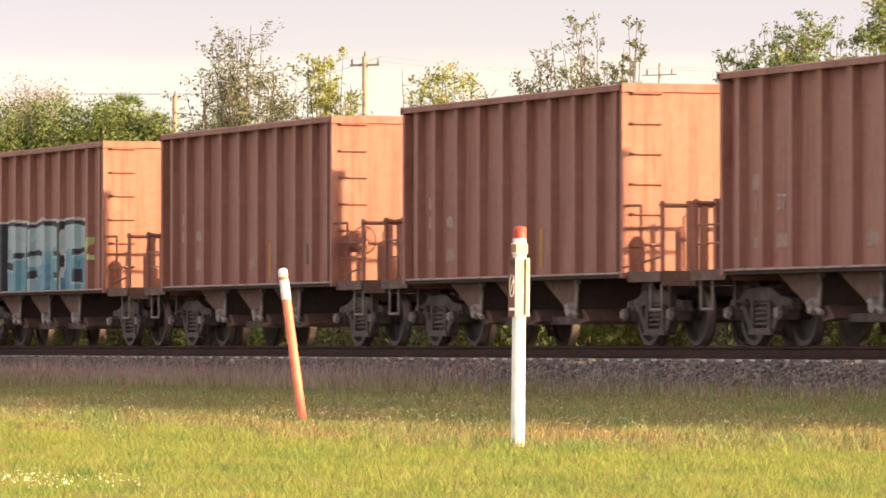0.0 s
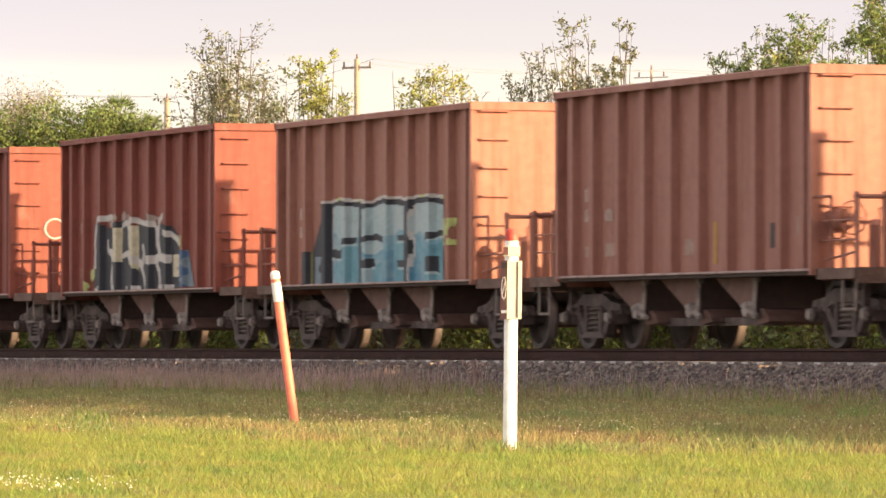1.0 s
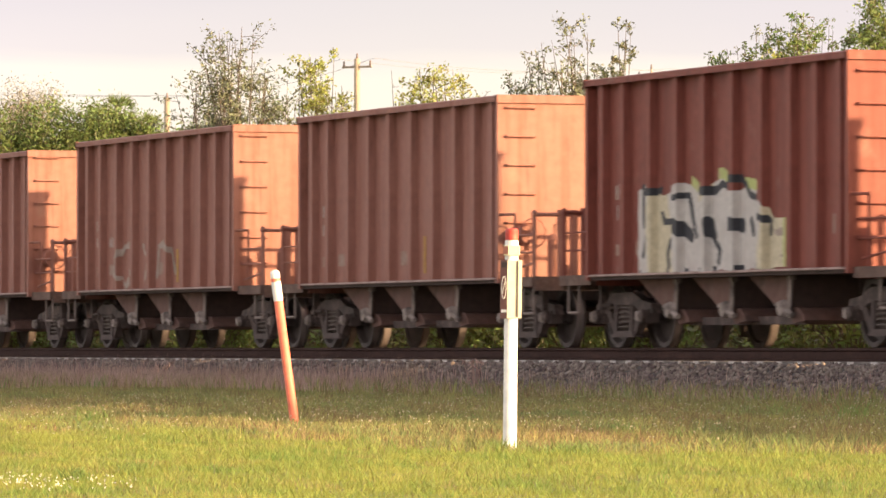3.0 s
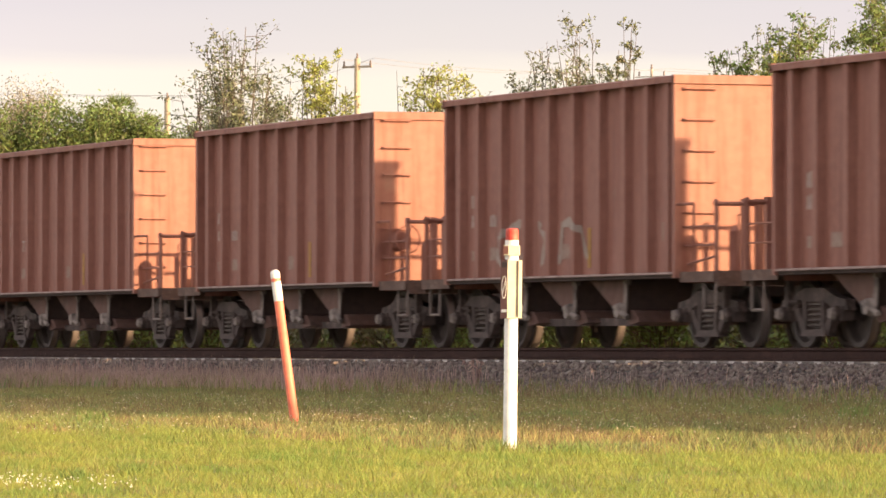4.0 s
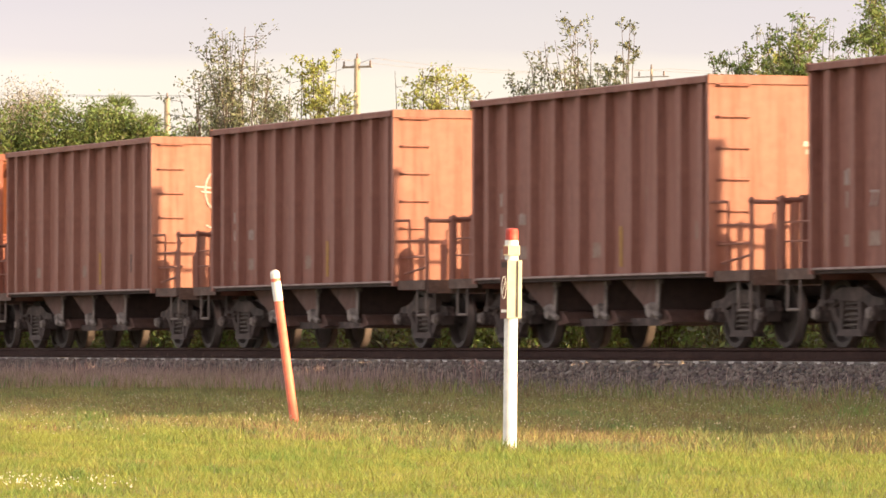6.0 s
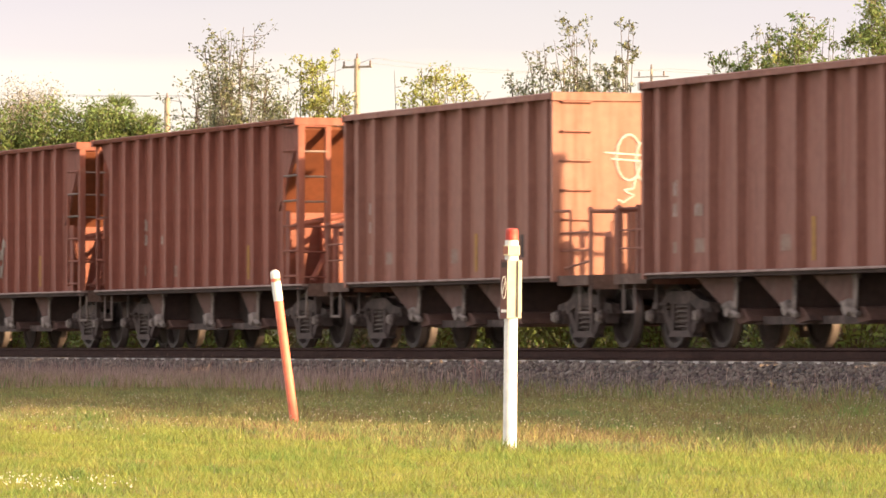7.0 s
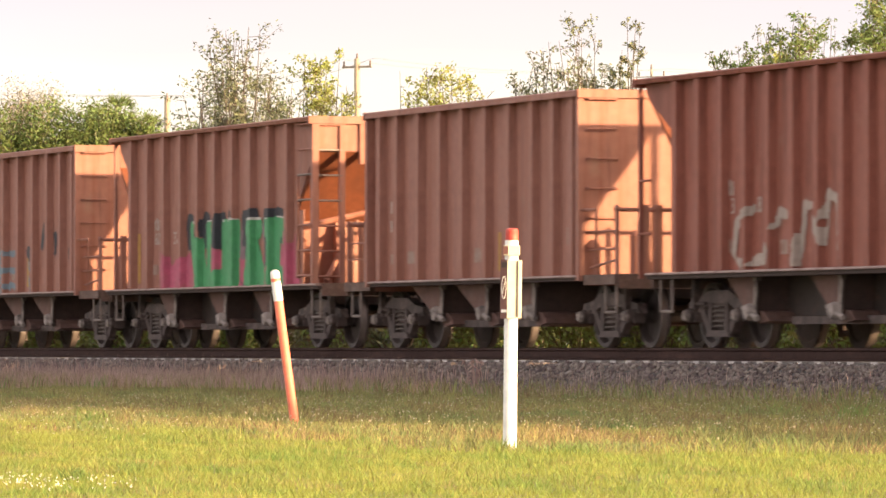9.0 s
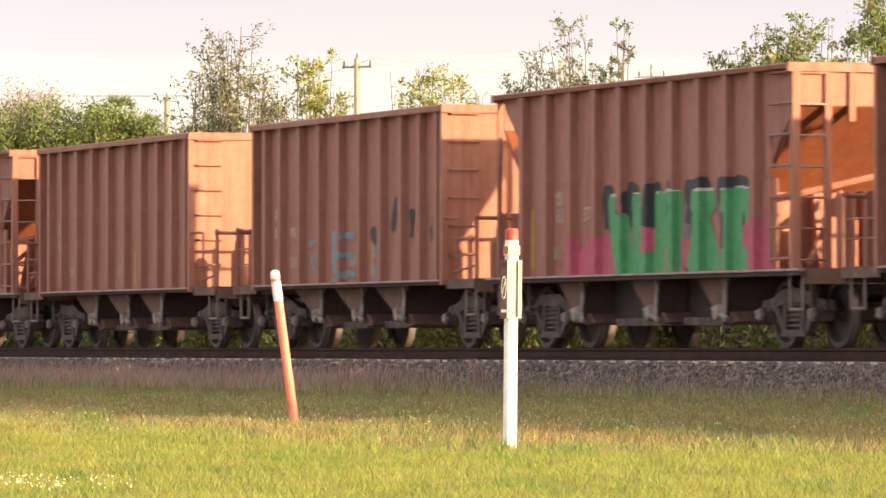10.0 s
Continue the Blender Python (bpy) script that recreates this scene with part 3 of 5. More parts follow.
            tube(bm, (HB + 1.18, -1.15, 1.08), (HB + 1.18, -1.15, 1.82), 0.012)
            tube(bm, (HB + 1.18, -1.15, 1.82), (HB + 1.18, -1.08, 1.86), 0.012)
            part("uncoupling_rod", bm, paint, car)
            bm = B()
            tube(bm, (HB + 0.1, -1.46, 1.16), (HB + 1.1, -1.46, 1.26), 0.018)
            part("lower_rail", bm, paint, car)
        bm = B()
        tube(bm, (s * (HB - 0.02), -1.58, 2.0), (s * (HB + 0.3), -1.45, 2.0), 0.022)
        tube(bm, (s * (HB + 0.3), -1.45, 2.0), (s * (HB + 0.3), -1.45, 1.04), 0.022)
        part("handhold", bm, paint, car)
        # slope sheet inside, down to the chutes
        bm = B()
        prism(bm, [(s * (HB - 0.04), 2.3), (s * (HB - 0.04), 2.24), (s * 2.7, 0.98), (s * 2.6, 1.02)], "y", -1.38, 1.38)
        part("slope_sheet", bm, M_UNDER, car)
    bm = B()
    box(bm, -2.7, 2.7, -1.38, 1.38, 0.985, 1.02)
    part("floor_sheet", bm, M_UNDER, car)
    add_bays(car, paint, (-2.30, -0.25, 1.78), 1.35, 0.46)
    add_common(car, paint, HB + 1.25)
    add_trucks(car)
    mark_bars(car, -3.84, 2.12, rows=((0, 0.27),))
    placard(car, -3.84, 1.32, 0.3, 0.16, M_FADED, "worn white stencil panel")
    placard(car, -3.05, 1.32, 0.36, 0.2, M_FADED, "worn white stencil panel")
    placard(car, 0.0, 1.3, 0.42, 0.22, M_FADED, "worn white stencil panel")
    placard(car, -4.5, 1.16, 0.1, 0.75, M_YELLOW, "faded yellow reflector strip")
    placard(car, 3.95, 1.5, 0.13, 0.26, M_FADED, "worn white stencil panel")
    return car


SH = 5.70
RUST_POSTS = tuple(-4.95 + k * 0.828 for k in range(12))
SLOPE_POSTS = tuple(-4.50 + k * 0.988 for k in range(10))


def sloped_end_car(paint, name="hopper_car", zt=ZT + 0.05, rear=SH, posts=SLOPE_POSTS, apron=0.0):
    """Open hopper whose ends slope inwards above open end frames; apron: depth of the upright sheet under the end chord."""
    car = new(name)
    back = posts[0] - 0.10
    lip = zt - 0.13 - apron
    foot = 1.0                                     # the slope meets the floor at x = 3.3

    def on_slope(z):
        return SH - 0.08 - (lip - z) / (lip - foot) * (SH - 0.08 - 3.3)
    for s in (-1, 1):
        bm = B()
        prism(bm, [(-rear + 0.03, zt - 0.06), (0.22 - rear, 3.50), (back - 0.03, 2.92), (back, 2.5), (back, ZS), (4.98, ZS), (4.98, 2.28), (on_slope(2.28), 2.28), (on_slope(lip), lip), (5.62, zt - 0.06)], "y", s * 1.45, s * 1.48)
        part("side_sheet", bm, paint, car)
        bm = B()
        prism(bm, [(s * 1.36, zt - 0.075), (s * 1.62, zt - 0.075), (s * 1.64, zt - 0.02), (s * 1.60, zt), (s * 1.36, zt)], "x", -rear - 0.04, SH + 0.04)
        part("top_chord", bm, paint, car)
        bm = B()
        prism(bm, [(s * 1.485, ZS - 0.012), (s * 1.615, ZS - 0.010), (s * 1.62, ZS), (s * 1.60, ZS + 0.026), (s * 1.485, ZS + 0.030)], "x", -6.0, 6.0)
        part("side_sill", bm, M_EDGE, car, "dusty side sill edge coloured pale for caught light")
        bm = B()
        prism(bm, [(s * 1.40, ZS - 0.07), (s * 1.57, ZS - 0.065), (s * 1.58, ZS - 0.014), (s * 1.40, ZS - 0.014)], "x", -6.0, 6.0)
        part("sill_flange", bm, M_SILL, car)
        rib = post_mesh("side_post", ZS + 0.031, zt - 0.077, s, paint)
        for x in posts:
            part("side_post", rib, None, car, at=pose(x, 0, 0))
        e = SH if s > 0 else rear
        if apron:
            bm = B()
            x0, x1 = sorted((s * (e - 0.03), s * e))
            box(bm, x0, x1, -1.445, 1.445, lip - 0.04, zt - 0.02)
            part("end_sheet", bm, paint, car)
        bm = B()
        x0, x1 = sorted((s * (e - 0.05), s * (e + 0.06)))
        box(bm, x0, x1, -1.64, 1.64, zt - 0.12, zt + 0.003)
        part("end_chord", bm, paint, car)
        bm = B()
        prism(bm, [(s * (e - 0.03), lip), (s * (e - 0.03), lip - 0.06), (s * 3.3, foot), (s * 3.2, foot + 0.04)], "y", -1.445, 1.445)
        part("slope_sheet", bm, M_PRIMER, car, "oxide-primed sloping end sheet")
        bm = B()
        box(bm, s * 4.42 - 0.05, s * 4.42 + 0.05, -1.445, 1.445, 2.14, 2.26)
        part("cross_beam", bm, paint, car)
        bm = B()
        x0, x1 = sorted((s * 4.48, s * 4.44))
        box(bm, x0, x1, -1.445, 1.445, 1.04, 2.135)
        part("end_bulkhead", bm, paint, car)
        for y in (-0.75, 0.0, 0.75):
            bm = B()
            prism(bm, [(s * 4.50, 1.04), (s * 4.86, 1.04), (s * 4.60, 2.13), (s * 4.50, 2.13)], "y", y - 0.04, y + 0.04)
            part("gusset", bm, paint, car)
        for y in (-1.52, 1.52):
            bm = B()
            w = 0.055 if s > 0 else 0.03
            box(bm, s * e - w, s * e + w, y - w, y + w, 0.98, zt - 0.123)
            part("corner_post", bm, paint, car)
            bm = B()
            tube(bm, (s * 5.6, y * 0.85, 1.1), (s * 4.75, y * 0.3, 2.1), 0.045)
            part("brace", bm, paint, car)
        for y in (-1.05, -0.70, 0.70) if s > 0 else (-0.70, 0.70):
            bm = B()
            w = 0.045
            box(bm, s * e - w, s * e + w, y - w, y + w, 1.04 if y == -1.05 else lip - 0.25, zt - 0.123)
            part("ladder_stile" if y == -1.05 else "end_strut", bm, paint, car)
        for k in range(7) if s > 0 else ():
            z = 3.66 - 0.415 * k
            bm = B()
            tube(bm, (s * (e + 0.03), -1.52, z), (s * (e + 0.03), -1.05, z), 0.018)
            part("ladder_rung", bm, M_PALE if k in (1, 2, 3) else paint, car)
        if s > 0:
            bm = B()
            box(bm, 4.96, 5.02, -1.60, -1.55, 1.15, 2.86)
            part("ladder_stile", bm, paint, car)
            for k in range(7):
                z = 3.68 - 0.415 * k
                bm = B()
                tube(bm, (4.98, -1.58, z), (e, -1.58, z), 0.018)
                for x in (4.98, e - 0.05):
                    tube(bm, (x, -1.58, z), (x, -1.47, z), 0.018)
                part("ladder_rung", bm, M_PALE if k in (2, 3) else paint, car)
        else:
            for k in range(0 if apron else 2):
                z = 2.36 - 0.75 * k
                bm = B()
                tube(bm, (-e, -1.54, z), (-e + 0.42, -1.54, z), 0.018)
                part("ladder_rung", bm, paint, car)
        bm = B()
        x0, x1 = sorted((s * 4.53, s * 6.0))
        box(bm, x0, x1, -1.50, 1.50, 0.97, 1.035)
        box(bm, s * 6.0 - 0.03, s * 6.0 + 0.03, -1.5, 1.5, 0.85, 1.06)
        part("platform", bm, M_DECK, car, "dusty end platform")
        if s > 0:
            bm = B()
            box(bm, 5.15, 5.45, -0.90, -0.50, 1.04, 1.75)
            tube(bm, (5.3, -0.7, 1.7), (5.3, -0.7, 2.0), 0.12, seg=10)
            part("valve_cabinet", bm, paint, car)
            bm = B()
            tube(bm, (5.2, -1.45, 2.02), (5.3, -0.2, 2.30), 0.05, seg=8)
            part("brake_pipe", bm, paint, car)
            for y in (-0.98, -0.80, 0.9):
                bm = B()
                tube(bm, (5.94, y, 1.04), (5.94, y, 2.05), 0.05, seg=8)
                part("rail_post", bm, paint, car)
            bm = B()
            tube(bm, (5.94, -1.0, 2.03), (5.94, 0.95, 2.03), 0.03, seg=8)
            part("end_rail", bm, M_PALE, car)
    bm = B()
    box(bm, -3.0, 3.0, -1.38, 1.38, 0.985, 1.02)
    part("floor_sheet", bm, M_UNDER, car)
    add_bays(car, paint, (-3.0, -0.1, 2.45), 0.95, 0.42)
    # Block between the chutes, coloured dark to stand for the shade there.
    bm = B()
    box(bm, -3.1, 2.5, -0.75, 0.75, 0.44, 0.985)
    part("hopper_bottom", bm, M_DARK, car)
    add_common(car, paint, 5.95)
    add_trucks(car)
    mark_bars(car, -3.30, 2.08, rows=((0, 0.27),))
    placard(car, -3.4, 1.3, 0.28, 0.18, M_FADED, "worn white stencil panel")
    placard(car, -4.32, 1.15, 0.12, 0.9, M_YELLOW, "faded yellow reflector strip")
    placard(car, -1.4, 1.25, 0.35, 0.2, M_FADED, "worn white stencil panel")
    return car


# The consist from the front: kind, paint, distance of the front top corner behind the camera's foot at the start.
def behind(w):
    return -(38.52 * w - 11.4)


# The first three cars run unseen ahead, added for the shadows they cast.
CONSIST = [
    ("flat", "brown", 1.0380), ("flat", "tan", 1.3760), ("flat", "brown", 1.7140), ("flat", "grey", 2.0525), ("flat", "brown", 2.3931), ("flat", "brown", 2.7292), ("flat", "tan", 3.0679), ("flat", "red", 3.4008),
    ("flat", "red", 3.7376), ("flat", "brown", 4.0778), ("flat", "brown", 4.4137), ("flat", "brown", 4.7441), ("flat", "brown", 5.0856), ("flat", "brown", 5.4211),
    ("flat", "brown", 5.7606), ("flat", "grey", 6.0974), ("slope", "rust", 6.4076), ("slope", "rust", 6.7391), ("flat", "tan", 7.1104),
    ("slope", "tan", 7.4287), ("flat", "tan", 7.7820), ("flat", "tan", 8.1195), ("slope", "brown", 8.4175)]
NOTE = {"brown": "faded brown", "tan": "dusty light brown", "grey": "greyed brown", "red": "dark oxide red", "rust": "red-brown rusty"}
CARS = []


def build_train():
    made = {}
    for i, (kind, paint, w) in enumerate(CONSIST):
        rise = {7: 0.12, 8: 0.12, 9: 0.05, 10: 0.05}.get(i, 0.0)
        end = HB if kind == "flat" else SH
        x = behind(w) - end
        key = (kind, paint, rise, i == 17)
        if key in made:
            car = copy_thing(made[key], pose(x, YC, RH))
        else:
            car = flat_end_car(PAINT[paint], zt=ZT + rise) if kind == "flat" else sloped_end_car(PAINT[paint], rear=SH + {16: 0.32, 17: 0.68}.get(i, -0.10), posts=RUST_POSTS if paint == "rust" else SLOPE_POSTS, apron=0.0 if paint == "rust" else 0.40)
            made[key] = car
            car.matrix_basis = pose(x, YC, RH)
        what = "open hopper car with flat ends and railed platforms" if kind == "flat" else "open hopper car with sloping end sheets and ladders"
        tagged(car, NOTE[paint] + " " + what, "hopper car", "cars of the train")
        CARS.append((car, x))


build_train()


# ---- paint on the cars
def post_depth(x, posts):
    d = min(abs(x - p) for p in posts)
    return -1.607 if d < 0.09 else (-1.607 + (d - 0.09) / 0.025 * 0.112 if d < 0.115 else -1.495)


def spray(car, posts, x0, x1, z0, z1, colour, name="graffiti", label="", step=0.022):
    """A coat of paint that lies over sheet and posts; colour(x, z) names the paint or None."""
    xs = list(np.arange(x0, x1, step))
    for p in posts:
        xs += [p - 0.112, p - 0.094, p + 0.094, p + 0.112]
    xs = sorted({x0, x1, *(x for x in xs if x0 < x < x1)})
    zs = list(np.arange(z0, z1, step))
    coat = {}
    for i in range(len(xs) - 1):
        for k in range(len(zs) - 1):
            c = colour((xs[i] + xs[i + 1]) / 2, (zs[k] + zs[k + 1]) / 2)
            if c:
                coat[(i, k)] = c
    # each connected patch of paint is a piece of its own; specks are left out
    todo = set(coat)
    while todo:
        first = min(todo)
        todo.discard(first)
        piece, edge = [first], [first]
        while edge:
            i, k = edge.pop()
            for q in ((i + 1, k), (i - 1, k), (i, k + 1), (i, k - 1)):
                if q in todo:
                    todo.discard(q)
                    piece.append(q)
                    edge.append(q)
        if len(piece) < 25:
            continue
        verts, index, faces, mats, keys = [], {}, [], [], []

        def vert(i, k):
            if (i, k) not in index:
                index[(i, k)] = len(verts)
                verts.append((xs[i], post_depth(xs[i], posts), zs[k]))
            return index[(i, k)]
        for i, k in piece:
            c = coat[(i, k)]
            if c not in keys:
                keys.append(c)
            faces.append((vert(i, k), vert(i + 1, k), vert(i + 1, k + 1), vert(i, k + 1)))
            mats.append(keys.index(c))
        me = bpy.data.meshes.new(name)
        me.from_pydata(verts, [], faces)
        for c in keys:
            me.materials.append(G[c])
        me.polygons.foreach_set("material_index", mats)
        part(name, me, None, car, label)


def wob(x, z, a=0.06, s=2.0, o=0.0):
    return a * noise.noise((x * s + o, z * s, o * 1.7))


def paint_train():
    car = [c for c, _ in CARS]
    def near(line, x, z, w):
        """Whether a place lies within w of a drawn line."""
        for (ax, az), (bx, bz) in zip(line, line[1:]):
            f = max(0.0, min(1.0, ((x - ax) * (bx - ax) + (z - az) * (bz - az)) / ((bx - ax) ** 2 + (bz - az) ** 2)))
            if math.hypot(x - ax - f * (bx - ax), z - az - f * (bz - az)) < w:
                return True
        return False

    # pale blue block letters with black shades
    letters = ((-2.15, -0.87), (-0.66, 0.38), (0.46, 1.40), (1.80, 3.14))
    cuts = ((-1.60, -0.97, 1.66, 1.78), (-2.2, -1.60, 1.46, 1.62), (-0.58, 0.33, 1.70, 1.80), (-0.55, -0.08, 1.30, 1.43), (1.00, 1.45, 1.68, 1.78), (1.00, 1.45, 1.30, 1.41), (2.35, 3.2, 1.70, 1.81), (2.42, 2.98, 1.20, 1.43))

    def blue(x, z):
        x2, z2 = x + wob(x, z, 0.05, 2.5), z + wob(x, z, 0.05, 2.5, 5.0)
        top = 2.27 - 0.008 * x + 0.03 * math.sin(x * 3.3)
        if -2.62 < x < 3.15 and 1.03 < z:
            if z2 > top + 0.13:
                return None
            if z2 > top + 0.08:
                return "lime" if noise.noise((x * 3, 0, 4)) > 0.3 else "white"
            for c0, c1, d0, d1 in cuts:
                if c0 < x2 < c1 and d0 < z2 < d1:
                    return "black"
                if c0 < x2 < c1 and d0 - 0.035 < z2 <= d0:
                    return "paleblue"
            for a, b in letters:
                if a < x2 < b and z2 < top:
                    if x2 - a < 0.03:
                        return "white"
                    shade = z2 + 0.16 * noise.noise((x * 2.2, z * 2.2, 7)) + (0.25 if b < 0.4 and a > -1 else 0.0)
                    return "paleblue" if shade > 1.78 else ("blue" if shade > 1.58 or x2 - a < 0.45 else "deepblue")
            return "black"
        if -3.2 < x <= -2.62 and 1.04 < z < 1.58 + (x + 3.2) * 1.15:
            return "faintblue" if z < 1.5 and x > -3.05 and noise.noise((x * 2, z * 3, 5)) > -0.1 else "black"
        if -3.45 < x < -3.2 and 1.05 < z < 1.58:
            return "black" if x < -3.24 else "olive"
        if 3.15 <= x < 3.75 and 1.60 < z < 2.0 and noise.noise((x * 5, z * 5, 9)) > -0.15:
            return "lime"
        return None
    for x0, x1 in ((-3.5, -0.77), (-0.77, 0.42), (0.42, 1.60), (1.60, 3.8)):
        spray(car[6], POSTS, x0, x1, 1.04, 2.62, blue, "graffiti_letter", "pale blue and black block letter")
    tagged(car[6], "dusty light brown hopper car with blue block letter graffiti")

    # dark tag with pale outlines: three wide letters
    first = [[(-2.9, 1.5), (-2.9, 2.11), (-2.82, 2.25), (-2.53, 2.29), (-2.17, 2.39), (-1.88, 2.39), (-1.63, 2.24), (-1.59, 2.08), (-1.66, 1.94), (-1.52, 1.83), (-1.88, 1.76), (-2.06, 1.81), (-2.08, 1.92)], [(-1.88, 1.76), (-1.77, 1.56), (-1.84, 1.35), (-1.81, 1.1)]]
    second = [[(-1.13, 2.25), (-0.88, 2.27), (-0.78, 2.14), (-0.74, 1.87), (-0.6, 1.68), (0.09, 1.5), (0.16, 1.66), (0.09, 1.82)], [(-1.09, 1.69), (-0.81, 1.71), (-0.71, 1.52), (-0.57, 1.09)], [(-0.05, 1.51), (0.19, 1.29), (0.26, 1.08)], [(-0.6, 2.0), (-0.32, 2.31), (0.09, 2.24), (0.84, 2.22), (0.94, 2.1), (0.94, 1.86), (1.14, 1.68)]]
    third = [[(1.14, 1.68), (1.01, 1.94), (1.08, 2.22), (1.31, 2.36)], [(0.5, 1.59), (0.77, 1.57), (1.11, 1.63), (1.78, 1.58)], [(0.91, 1.54), (1.11, 1.38), (1.14, 1.07)], [(1.45, 2.11), (1.84, 2.0), (2.3, 1.83)]]

    def dark(x, z):
        x2, z2 = x + wob(x, z, 0.04, 3, 3), z + wob(x, z, 0.04, 3, 8)
        for line in first + second + third:
            if near(line, x2, z2, 0.055 if line is not third[1] else 0.075):
                return "white"
        if -1.47 < x2 < -1.16 and 1.57 < z2 < 2.2 or -0.55 < x2 < -0.14 and 1.6 + (x2 + 0.5) * -0.6 < z2 < 2.2:
            return "cream"
        if 2.4 < x < 3.15 - (z - 1.08) * 0.5 and 1.08 < z < 1.72:
            return "navy" if math.hypot((x - 2.65) * 0.7, (z % 0.30) - 0.15) < 0.125 else ("lime" if x < 2.52 else "faintblue")
        if 2.35 < x < 2.72 and 1.72 <= z < 1.98 or -3.3 < x < -2.95 and z < 1.45 and noise.noise((x * 3, z * 3, 6)) > -0.1:
            return "lime" if noise.noise((x * 4, z * 4, 1)) > -0.25 else None
        if 1.92 < x < 2.38 and 1.25 < z < 1.66:
            return "cream" if noise.noise((x * 2, z * 7, 3)) > -0.1 else "faint"
        edge = 2.26 + 0.08 * math.sin(x * 4.2) - max(0.0, x - 1.4) * 0.40
        if -2.95 < x2 < 2.4 and 1.05 < z2 < edge:
            return "white" if z2 < 1.13 and noise.noise((x * 3, 0, 2)) > 0.1 else "black"
        return "faint" if -2.6 < x < 1.5 and z2 < edge + 0.14 and noise.noise((x * 4, z * 4, 12)) > 0.15 else None
    spray(car[7], POSTS, -3.4, 3.2, 1.04, 2.62, dark, label="black graffiti with pale outlines")
    tagged(car[7], "dark oxide red hopper car with black and white graffiti")

    # chalky tag with dark gaps
    gaps = [[(-2.78, 2.26), (-2.6, 2.28), (-2.39, 2.18), (-2.07, 2.24)], [(-2.04, 1.87), (-1.96, 1.74), (-1.58, 1.74), (-1.54, 2.2)], [(-1.72, 1.49), (-1.82, 1.31), (-1.79, 1.15)], [(-1.47, 2.09), (-1.02, 2.11), (-0.92, 1.85), (-0.75, 1.53)], [(-0.13, 1.49), (0.07, 1.34), (0.04, 1.16)],
            [(-0.54, 2.18), (-0.06, 2.15), (0.21, 2.23), (0.41, 2.2)], [(1.21, 1.75), (1.3, 1.55)], [(0.48, 2.33), (0.88, 2.32), (1.14, 2.08), (1.47, 2.0)], [(1.6, 1.77), (1.89, 1.71), (1.89, 1.56)], [(-2.75, 2.2), (-2.72, 1.75), (-2.62, 1.70), (-2.75, 1.3)]]
    blots = [[(-1.40, 1.71), (-0.95, 1.54)], [(-0.2, 1.70), (-0.12, 1.55)], [(0.58, 1.72), (0.90, 1.68)]]

    def pale(x, z):
        x2, z2 = x + wob(x, z, 0.04, 3, 13), z + wob(x, z, 0.04, 3, 18)
        for line in gaps:
            if near(line, x2, z2, 0.050):
                return "black"
        for line in blots:
            if near(line, x2, z2, 0.10):
                return "black"
        top = 2.22 + 0.07 * math.sin(x * 4.6 + 1) - max(0.0, x - 1.0) * 0.42
        if -2.95 < x2 < 1.98 and 1.05 < z2 < top:
            if z2 < 1.12 and noise.noise((x * 4, 0, 2)) > 0.2:
                return "black"
            return "cream" if noise.noise((x * 1.2, z * 0.5, 6)) > 0.22 else "white"
        if -1.6 < x < 1.9 and top <= z2 < top + 0.16 and math.sin(x * 6.5) > 0.2:
            return "lime"
        if 1.98 <= x2 < 2.5 and 1.08 < z < 1.75:
            return "lime" if x > 2.3 else ("cream" if noise.noise((x * 2, z * 8, 3)) > -0.2 else "faint")
        return None
    spray(car[8], POSTS, -3.1, 2.6, 1.04, 2.56, pale, label="chalky white graffiti with black gaps")
    tagged(car[8], "dark oxide red hopper car with chalky white graffiti")

    # green letters on pink
    gl = ((((-0.98, 2.05), (-0.75, 1.18)), ((-0.55, 1.72), (-0.38, 1.18)), ((-0.04, 2.05), (-0.02, 1.18)), ((-0.75, 1.16), (0.05, 1.16))),
          (((0.84, 2.05), (0.80, 1.18)), ((1.46, 2.05), (1.42, 1.18)), ((0.9, 1.62), (1.4, 1.62)), ((0.5, 1.15), (0.8, 1.15))),
          (((2.15, 2.06), (2.65, 2.06)), ((2.44, 2.05), (2.46, 1.18)), ((2.30, 2.0), (2.05, 1.18)), ((2.55, 1.6), (2.85, 1.18))),
          (((3.32, 2.06), (4.05, 2.06)), ((3.62, 2.05), (3.60, 1.18)), ((3.55, 1.18), (3.82, 1.18)), ((4.08, 2.06), (4.08, 1.88))))

    def inked(x, z, fat):
        return any(near(stroke, x, z, fat) for strokes in gl for stroke in strokes)

    def green(x, z):
        x2, z2 = x + wob(x, z, 0.04, 3, 23), z + wob(x, z, 0.04, 3, 28)
        if z2 < 2.20 and inked(x2, z2, 0.205):
            return "white" if 2.17 < z2 and noise.noise((x * 3, 0, 1)) > -0.1 else "green"
        if z2 < 2.34 and inked(x2 + 0.20, z2 - 0.10, 0.22) and (z2 > 1.72 or noise.noise((x * 1.6, z * 1.8, 8)) > 0.08):
            return "black"
        if -1.0 < x < 4.3 and 1.5 < z < 2.1 and noise.noise((x * 1.8, z * 2.0, 15)) > 0.1:
            return "violet"
        if -2.60 < x < 4.85 and z < 1.66 + 0.35 * noise.noise((x * 1.6, 0, 3)) + (0.25 if x > 3.9 else 0.0) and noise.noise((x * 1.9, z * 1.5, 3)) > -0.36:
            return "pink"
        return None
